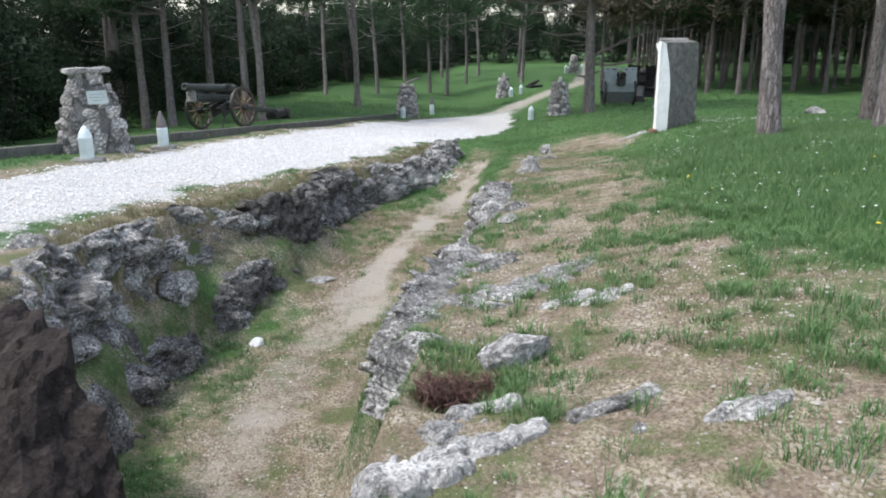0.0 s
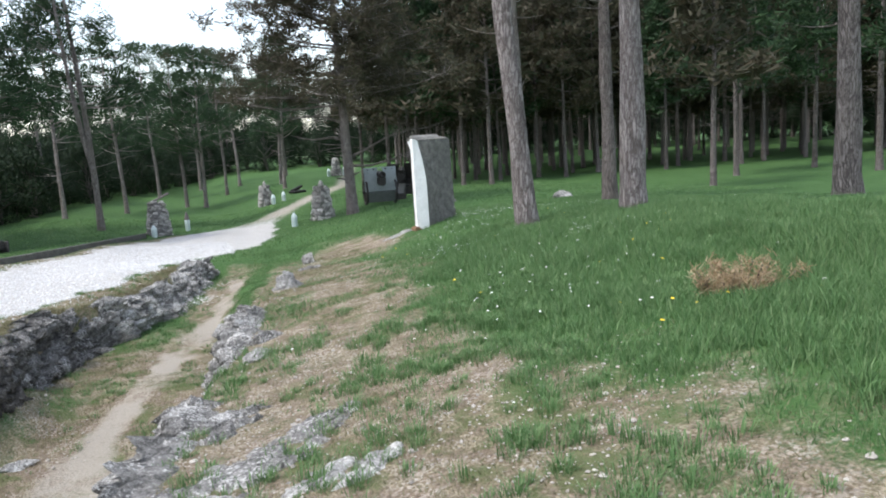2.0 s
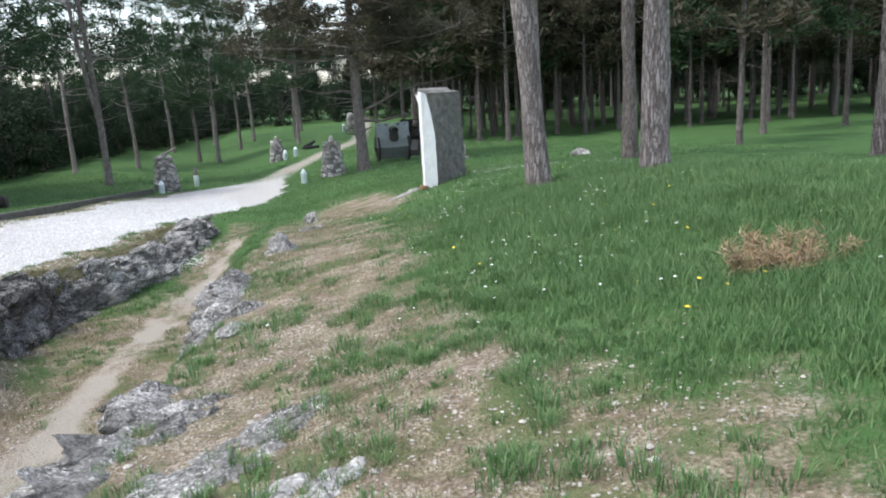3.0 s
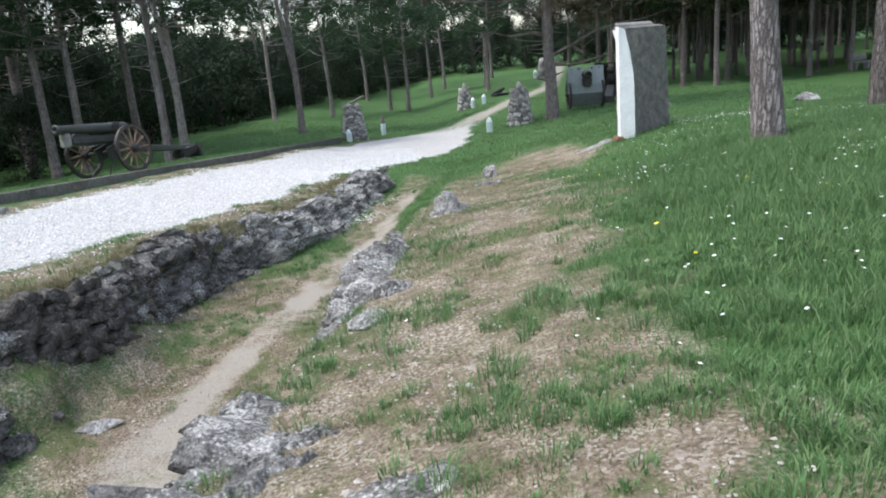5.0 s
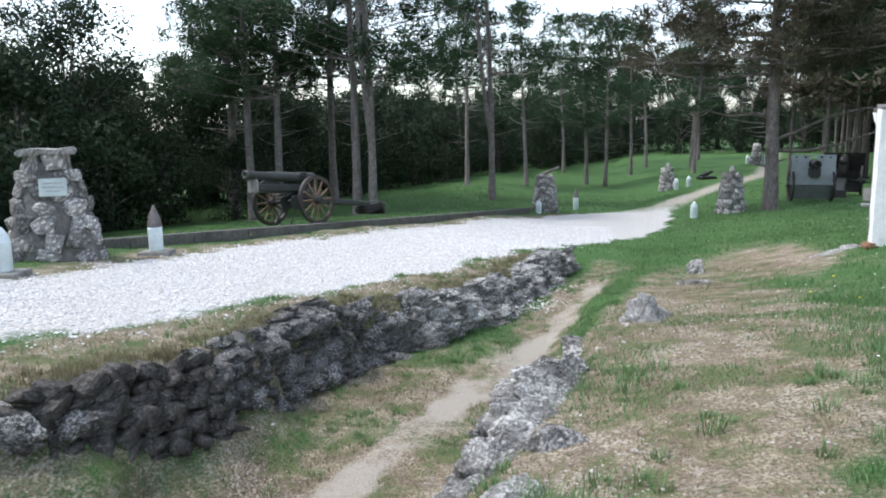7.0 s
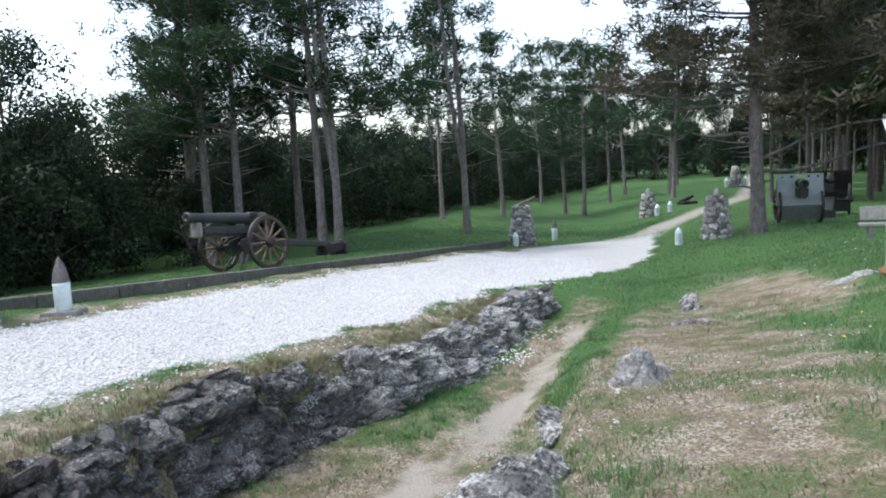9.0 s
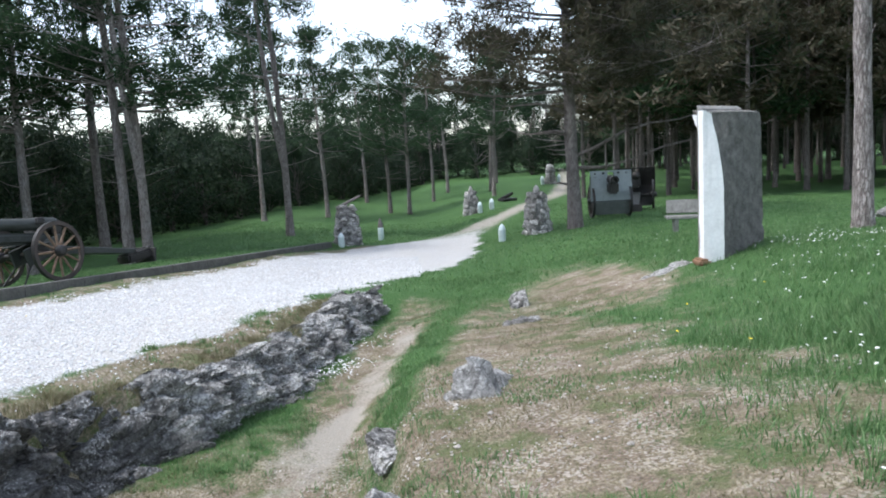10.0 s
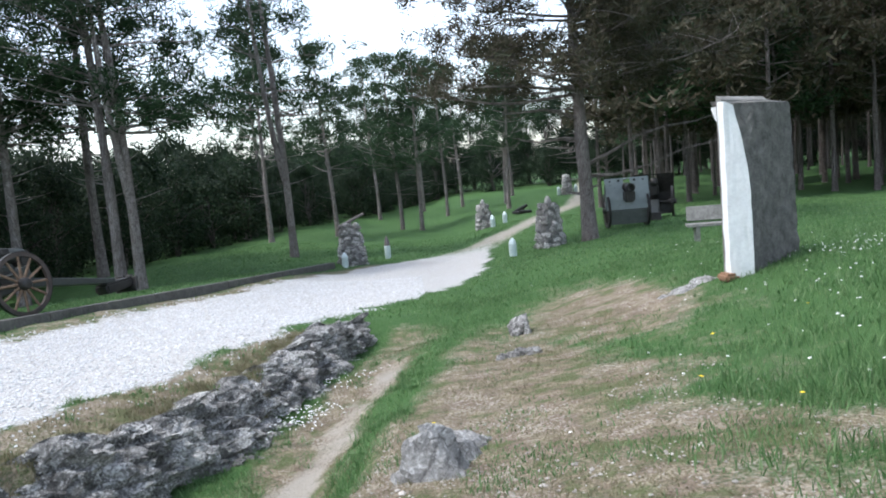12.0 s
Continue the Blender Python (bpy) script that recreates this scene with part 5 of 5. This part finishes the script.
# dark broadleaved wood beyond the lawn
def broadleaf(name, label, seed, h, w, low, leaves, size, group, mat=M_LEAF):
    rnd = random.Random(seed)
    tv, tf, cv, cf = [], [], [], []
    tree = empty(name, pose(0, 0, -500), label, "tree" if low else "bush", group)
    stems = 1 if low else 4
    for s in range(stems):
        tip = Vector((rnd.uniform(-0.3, 0.3) * w * 0.5, rnd.uniform(-0.3, 0.3) * w * 0.5, h * 0.8))
        pts = [Vector((0, 0, -0.3)).lerp(tip, k / 6) + Vector((math.sin(k + s), math.cos(k * 1.3), 0)) * 0.1 for k in range(7)]
        vs, fs = tube_mesh(pts, [0.016 * h * (1.1 - k / 6) for k in range(7)], 7)
        o = len(tv)
        tv += vs
        tf += [tuple(i + o for i in f) for f in fs]
    lumps = []
    for _ in range(int(10 + w * 2)):
        z = rnd.uniform(low, h)
        f = math.sin(math.pi * min(1, max(0.08, (z - low * 0.6) / (h - low * 0.6)))) ** 0.6
        a, q = rnd.uniform(0, 6.28), rnd.uniform(0.2, 1.0) * w / 2 * f
        lumps.append((Vector((math.cos(a) * q, math.sin(a) * q, z)), rnd.uniform(0.5, 1.0) * w * 0.22))
    for c, r in lumps:
        root = Vector((0, 0, c.z * 0.6))
        vs, fs = tube_mesh([root, root.lerp(c, 0.5) + Vector((0, 0, 0.2)), c], [0.05, 0.035, 0.015], 4)
        o = len(tv)
        tv += vs
        tf += [tuple(i + o for i in f) for f in fs]
    for _ in range(leaves):
        c, r = rnd.choice(lumps)
        d = Vector((rnd.gauss(0, 1), rnd.gauss(0, 1), rnd.gauss(0, 0.8))).normalized()
        p = c + d * r * rnd.uniform(0.55, 1.12)
        n = (d + Vector((rnd.uniform(-1, 1), rnd.uniform(-1, 1), rnd.uniform(-0.4, 1)))).normalized()
        a = n.orthogonal().normalized()
        a.rotate(Matrix.Rotation(rnd.uniform(0, 6.28), 3, n))
        b = n.cross(a)
        s = size * rnd.uniform(0.6, 1.3)
        i = len(cv)
        cv += [p - a * s, p - b * s * 0.45, p + a * s, p + b * s * 0.45]
        cf.append((i, i + 1, i + 2, i + 3))
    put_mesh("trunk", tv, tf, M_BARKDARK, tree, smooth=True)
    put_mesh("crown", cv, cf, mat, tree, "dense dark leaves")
    return tree


G_LEFT = "broadleaved wood beyond the lawn"
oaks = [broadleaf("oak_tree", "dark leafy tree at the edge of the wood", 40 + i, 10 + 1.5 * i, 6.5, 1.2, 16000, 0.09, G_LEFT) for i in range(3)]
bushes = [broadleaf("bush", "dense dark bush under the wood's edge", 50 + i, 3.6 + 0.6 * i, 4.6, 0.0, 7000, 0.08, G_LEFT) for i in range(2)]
WOOD_EDGE = [(-20, -17), (0, -14.5), (14, -13.0), (20, -14.5), (27, -15.0), (38, -12.0), (60, -6.5), (80, -2), (120, 8)]
first = {id(t): True for t in oaks + bushes}


def settle(tree, x, y, rz, k):
    if first[id(tree)]:
        first[id(tree)] = False
        plant(tree, x, y, rz, k, -0.1)
    else:
        replant(tree, x, y, rz, k)


rnd = random.Random(31)
y, i = -12.0, 0
while y < 118:
    e = float(line(y, WOOD_EDGE))
    settle(bushes[i % 2], e - 1.8 + rnd.uniform(-0.8, 0.8), y, rnd.uniform(0, 360), rnd.uniform(0.75, 1.15))
    settle(oaks[i % 3], e - 5.0 + rnd.uniform(-1.2, 1.2), y + rnd.uniform(-1, 1), rnd.uniform(0, 360), rnd.uniform(0.62, 0.88) * (0.6 if y > 30 else 1.0))
    if i % 2 == 0:
        settle(bushes[(i + 1) % 2], e - 5.2, y + 1.2, rnd.uniform(0, 360), rnd.uniform(1.1, 1.5))
        settle(oaks[(i + 1) % 3], e - 11 + rnd.uniform(-2, 2), y + 1.5, rnd.uniform(0, 360), rnd.uniform(0.8, 1.05) * (0.6 if y > 26 else 1.0))
    settle(bushes[i % 2], e - 8.5 + rnd.uniform(-0.8, 0.8), y + 0.7, rnd.uniform(0, 360), rnd.uniform(1.3, 1.7))
    y += 2.3 + 0.02 * max(0, y)
    i += 1
# far end of the wood all round the plantation
for k in range(56):
    a = radians(-6 + 74 * k / 55)
    d = 112 + 8 * (k % 3)
    settle(oaks[k % 3], math.sin(a) * d, math.cos(a) * d, k * 47, 1.25)
    settle(bushes[k % 2], math.sin(a) * (d - 7), math.cos(a) * (d - 7), k * 31, 1.5)


# ---- low plants ----
def blades(name, count, box_, chance, mat, label, height, width, seed, lean=0.9, kind="stuff"):
    """Many single grass blades, each two faces long, where chance() allows."""
    rs = np.random.RandomState(seed)
    x, y = rs.uniform(box_[0], box_[1], count * 3), rs.uniform(box_[2], box_[3], count * 3)
    rim = np.minimum(np.minimum(x - box_[0], box_[1] - x), np.minimum(y - box_[2], box_[3] - y))
    keep = rs.rand(count * 3) < chance(x, y) * ease(0.0, 1.6, rim + 0.8 * wave(x, y, 0.7, 24) - 0.4)
    x, y = x[keep][:count], y[keep][:count]
    n = len(x)
    z = land(x, y) - 0.01
    tall = height(x, y) * rs.uniform(0.5, 1.25, n)
    a = rs.uniform(0, 2 * np.pi, n)
    w = width * rs.uniform(0.7, 1.4, n)
    b = rs.uniform(0, 2 * np.pi, n)
    lx, ly = np.cos(b) * tall * lean * rs.rand(n), np.sin(b) * tall * lean * rs.rand(n)
    px, py = np.cos(a) * w, np.sin(a) * w
    v = np.zeros((n, 5, 3))
    v[:, 0] = np.stack([x - px, y - py, z], 1)
    v[:, 1] = np.stack([x + px, y + py, z], 1)
    v[:, 2] = np.stack([x + px * 0.7 + lx * 0.4, y + py * 0.7 + ly * 0.4, z + tall * 0.6], 1)
    v[:, 3] = np.stack([x - px * 0.7 + lx * 0.4, y - py * 0.7 + ly * 0.4, z + tall * 0.6], 1)
    v[:, 4] = np.stack([x + lx, y + ly, z + tall], 1)
    i = np.arange(n)[:, None] * 5
    me = bpy.data.meshes.new(name)
    quads, tris = i + np.array([[0, 1, 2, 3]]), i + np.array([[3, 2, 4]])
    loops = np.concatenate([quads, tris], 1).ravel()
    me.vertices.add(n * 5)
    me.vertices.foreach_set("co", v.ravel())
    me.loops.add(len(loops))
    me.loops.foreach_set("vertex_index", loops)
    me.polygons.add(n * 2)
    me.polygons.foreach_set("loop_start", (np.arange(n)[:, None] * 7 + np.array([[0, 4]])).ravel())
    me.update(calc_edges=True)
    me.validate()
    me.materials.append(mat)
    return tagged(new(name, me), label, "grass", kind=kind)


def green(x, y):
    road, path, worn = cover(x, y)
    free = np.clip(1 - 1.6 * np.maximum(road, path) , 0, 1)
    clump = ease(0.35, 0.75, wave(x, y, 0.28, 21) * 0.6 + wave(x, y, 0.9, 22) * 0.4)
    lawn = np.clip(1 - 1.7 * worn, 0, 1)
    return free * np.clip(lawn * (0.45 + 0.55 * clump) + 0.22 * ease(0.54, 0.66, 0.6 * wave(x, y, 0.42, 23) + 0.4 * wave(x, y, 1.4, 29)), 0, 1)


def sere(x, y):
    road, path, worn = cover(x, y)
    return np.clip(worn * 0.9, 0, 1) * np.clip(1 - 1.8 * np.maximum(road, path), 0, 1) * (0.25 + 0.75 * wave(x, y, 0.4, 24))


def tall_near(x, y):
    lush = 1 - 0.6 * np.clip(cover(x, y)[2], 0, 1)
    return (0.06 + 0.10 * ease(0.8, 3.0, x) * wave(x, y, 0.5, 25) + 0.05 * wave(x, y, 0.25, 26)) * lush


blades("grass", 140000, (-1.5, 7.5, -3.5, 9.0), green, M_GRASS, "lush green meadow grass in tufts", tall_near, 0.0038, 61)
blades("grass", 60000, (0.0, 14.0, 8.0, 20.0), green, M_GRASS, "lush green meadow grass in tufts", lambda x, y: (0.05 + 0.06 * wave(x, y, 0.8, 27)) * (1 - 0.6 * np.clip(cover(x, y)[2], 0, 1)), 0.005, 62)
blades("grass", 70000, (-5.0, 1.5, -2.0, 16.0), green, M_GRASS, "short green grass in the sunken way", lambda x, y: 0.035 + 0.04 * wave(x, y, 0.5, 35), 0.0038, 63)
blades("grass", 50000, (-10.5, 20.0, 16.0, 45.0), green, M_GRASS, "short lawn grass between road and wood", lambda x, y: 0.07 + 0 * x, 0.012, 64)
blades("grass", 14000, (-13.0, -5.5, 6.0, 30.0), green, M_GRASS, "lawn grass behind the kerb", lambda x, y: 0.07 + 0 * x, 0.010, 65)
blades("dry_grass", 130000, (-4.5, 3.5, -3.5, 16.0), sere, M_DRYGRASS, "sparse dry yellowed turf", lambda x, y: 0.02 + 0.03 * wave(x, y, 0.5, 34), 0.0028, 66, 1.6)
blades("dry_grass", 22000, (-7.0, -0.5, 1.0, 16.0), sere, M_DRYGRASS, "dry turf along the road's edge", lambda x, y: 0.05 + 0 * x, 0.005, 67, 1.0)


def tufts(name, count, box_, chance, mat, label, tall, per, seed):
    """Grass tufts: blades that fan out from common roots."""
    rs = np.random.RandomState(seed)
    x, y = rs.uniform(box_[0], box_[1], count * 12), rs.uniform(box_[2], box_[3], count * 12)
    keep = rs.rand(count * 12) < chance(x, y)
    x, y = x[keep][:count], y[keep][:count]
    k = len(x)
    big = rs.uniform(0.5, 1.3, k)
    x, y, big = np.repeat(x, per), np.repeat(y, per), np.repeat(big, per)
    n = k * per
    a, q = rs.uniform(0, 2 * np.pi, n), np.sqrt(rs.rand(n))
    bx, by = x + np.cos(a) * q * 0.07 * big, y + np.sin(a) * q * 0.07 * big
    z = land(bx, by) - 0.01
    h = tall * big * rs.uniform(0.5, 1.2, n)
    out = (0.25 + 0.75 * q) * h * rs.uniform(0.3, 1.1, n)
    t = a + rs.normal(0, 0.5, n)
    dx, dy = np.cos(t) * out, np.sin(t) * out
    w = 0.0026 * rs.uniform(0.7, 1.5, n)
    px, py = -np.sin(t) * w, np.cos(t) * w
    v = np.zeros((n, 5, 3))
    v[:, 0] = np.stack([bx - px, by - py, z], 1)
    v[:, 1] = np.stack([bx + px, by + py, z], 1)
    v[:, 2] = np.stack([bx + px * 0.8 + dx * 0.45, by + py * 0.8 + dy * 0.45, z + h * 0.68], 1)
    v[:, 3] = np.stack([bx - px * 0.8 + dx * 0.45, by - py * 0.8 + dy * 0.45, z + h * 0.68], 1)
    v[:, 4] = np.stack([bx + dx, by + dy, z + h * 0.9], 1)
    faces = []
    for i in range(0, n * 5, 5):
        faces += [(i, i + 1, i + 2, i + 3), (i + 3, i + 2, i + 4)]
    return tagged(put_mesh(name, v.reshape(-1, 3), faces, mat), label, "grass", kind="stuff")


def clumpy(x, y):
    road, path, worn = cover(x, y)
    return np.clip(1 - 2 * np.maximum(road, path), 0, 1) * (0.15 + 0.85 * ease(0.45, 0.7, wave(x, y, 0.8, 33))) * np.clip(1.0 - worn * 1.2, 0.10, 1)


tufts("grass_tufts", 2400, (-1.2, 5.5, -3.4, 6.0), clumpy, M_GRASS, "fresh green grass tufts on the worn turf", 0.095, 44, 71)
tufts("grass_tufts", 700, (-4.4, 0.4, -1.0, 14.0), clumpy, M_GRASS, "small green grass tufts in the sunken way", 0.075, 34, 72)

tufts("grass_tufts", 420, (-1.9, 1.6, -3.2, 1.5), lambda x, y: 0.04 + ease(0.52, 0.72, wave(x, y, 0.6, 37)), M_GRASS, "short grass tufts between the stones of the rim", 0.075, 40, 73)
tufts("dry_tufts", 700, (-6.0, -0.9, 1.5, 15.5), lambda x, y: np.clip(1 - np.abs(x - line(y, TRENCH_LEFT) + 0.1) / 0.35, 0, 1), M_DRYGRASS, "dry grass hanging over the rim of the rock wall", 0.10, 36, 74)


def flowers(name, count, spots, mat, label, r, seed, up=0.09):
    """Flower heads: small tilted five-sided discs with a raised middle."""
    rs = random.Random(seed)
    vs, fs = [], []
    for _ in range(count):
        cx, cy, s = rs.choice(spots)
        x, y = rs.gauss(cx, s), rs.gauss(cy, s)
        z = land_z(x, y) + up * rs.uniform(0.6, 1.2)
        i = len(vs)
        t, q = rs.uniform(-0.4, 0.4), r * rs.uniform(0.7, 1.2)
        vs += [(x + math.cos(a) * q, y + math.sin(a) * q, z + math.cos(a) * q * t) for a in (0, 1.257, 2.513, 3.77, 5.027)] + [(x, y, z + q * 0.5)]
        fs += [(i + k, i + (k + 1) % 5, i + 5) for k in range(5)]
    return tagged(put_mesh(name, vs, fs, mat), label, "flowers", kind="stuff")


DAISIES = [(5.9, 12.9, 0.5), (6.5, 12.6, 0.6), (7.6, 13.2, 0.9), (3.0, 6.6, 0.35), (4.6, 5.2, 0.5), (4.9, 11.2, 0.6), (3.5, 9.0, 1.0), (7.2, 9.0, 0.8), (2.6, 4.0, 0.9), (-1.0, 11.6, 0.16), (-0.85, 12.0, 0.16), (-0.95, 11.8, 0.2), (-0.6, 12.9, 0.2), (5, 15, 2), (2.5, 2, 1.0)]
flowers("daisies", 620, DAISIES, M_DAISY, "small white daisies scattered in the grass", 0.013, 5)
flowers("dandelions", 34, [(3.0, 1.0, 1.0), (3.5, 4.0, 1.2), (-7.6, 15, 1.2), (4, 8, 2.0)], M_YELLOW, "few yellow dandelions in the meadow", 0.018, 6)


def pebbles(name, count, box_, chance, mat, label, r, seed, up=0.3):
    """Small broken stones, five-sided, strewn where chance() allows."""
    rs = np.random.RandomState(seed)
    x, y = rs.uniform(box_[0], box_[1], count * 10), rs.uniform(box_[2], box_[3], count * 10)
    keep = rs.rand(count * 10) < chance(x, y)
    x, y = x[keep][:count], y[keep][:count]
    n = len(x)
    q = r * rs.uniform(0.5, 1.0, n) ** 2 * 1.6
    z = land(x, y) + q * up
    a = rs.uniform(0, 6.28, n)
    v = np.zeros((n, 7, 3))
    for k in range(5):
        t, w = a + k * 1.257, q * rs.uniform(0.7, 1.1, n)
        v[:, k] = np.stack([x + np.cos(t) * w, y + np.sin(t) * w, z], 1)
    v[:, 5] = np.stack([x + q * 0.2, y, z + q * rs.uniform(0.35, 0.7, n)], 1)
    v[:, 6] = np.stack([x, y, z - q], 1)
    f = np.array([(k, (k + 1) % 5, 5) for k in range(5)] + [((k + 1) % 5, k, 6) for k in range(5)])
    faces = (np.arange(n)[:, None, None] * 7 + f[None]).reshape(-1, 3)
    return tagged(put_mesh(name, v.reshape(-1, 3), faces, mat), label, "gravel", kind="stuff")


def bare(x, y):
    r, p, w = cover(x, y)
    return np.minimum(1, 0.55 * np.maximum(0, w) + 0.4 * p) * ease(0.35, 0.75, 0.5 * wave(x, y, 0.5, 30) + 0.5 * wave(x, y, 1.5, 36))


pebbles("gravel", 7000, (-4.5, 2.6, -3.5, 9.5), bare, M_PEBBLE, "loose pale stones on worn turf", 0.009, 8)
pebbles("gravel", 24000, (-8.0, 0.5, 2.0, 26.0), lambda x, y: cover(x, y)[0], M_GRAVEL, "white road gravel", 0.018, 9)
pebbles("loose_stones", 260, (-4.0, 2.4, -3.2, 8.0), bare, M_PEBBLE, "pale broken stones lying on worn turf", 0.019, 10)
pebbles("gravel", 500, (-6.5, -0.8, 1.0, 15.0), lambda x, y: np.clip(1 - np.abs(x - line(y, ROAD_RIGHT) - 0.2) / 0.6, 0, 1), M_GRAVEL, "white gravel strewn along the road's edge", 0.013, 11)


# dry and low shrubs
def shrub(name, label, x, y, w, h, mat, count, seed, group=""):
    rs = random.Random(seed)
    s = empty(name, pose(x, y, land_z(x, y)), label, "shrub", group)
    tv, tf, cv, cf = [], [], [], []
    for _ in range(count):
        a = rs.uniform(0, 6.28)
        root = Vector((rs.gauss(0, 0.25) * w, rs.gauss(0, 0.1) * w, -0.02))
        tip = root + Vector((math.cos(a) * 0.25 * w, math.sin(a) * 0.15 * w, h * rs.uniform(0.4, 1.0)))
        vs, fs = tube_mesh([root, root.lerp(tip, 0.5) + Vector((0.01, 0, 0.02)), tip], [0.008, 0.006, 0.003], 4)
        o = len(tv)
        tv += vs
        tf += [tuple(i + o for i in f) for f in fs]
        for t in (0.35, 0.55, 0.75, 0.9, 1.0):
            vs, fs = tuft(rs, root.lerp(tip, t), Vector((0, 0, 1)), h * 0.28, 14, 0.005)
            o = len(cv)
            cv += vs
            cf += [tuple(i + o for i in f) for f in fs]
    put_mesh("stems", tv, tf, M_BARKDARK, s)
    put_mesh("needles", cv, cf, mat, s)
    return s


shrub("dead_pine_seedlings", "clump of dead brown pine seedlings in the meadow", 3.2, 0.75, 0.85, 0.30, M_DEADNEEDLE, 30, 3)
shrub("low_shrub", "reddish low shrub growing at the bank's rim", -1.47, -1.58, 0.42, 0.26, M_HEATHER, 60, 4)
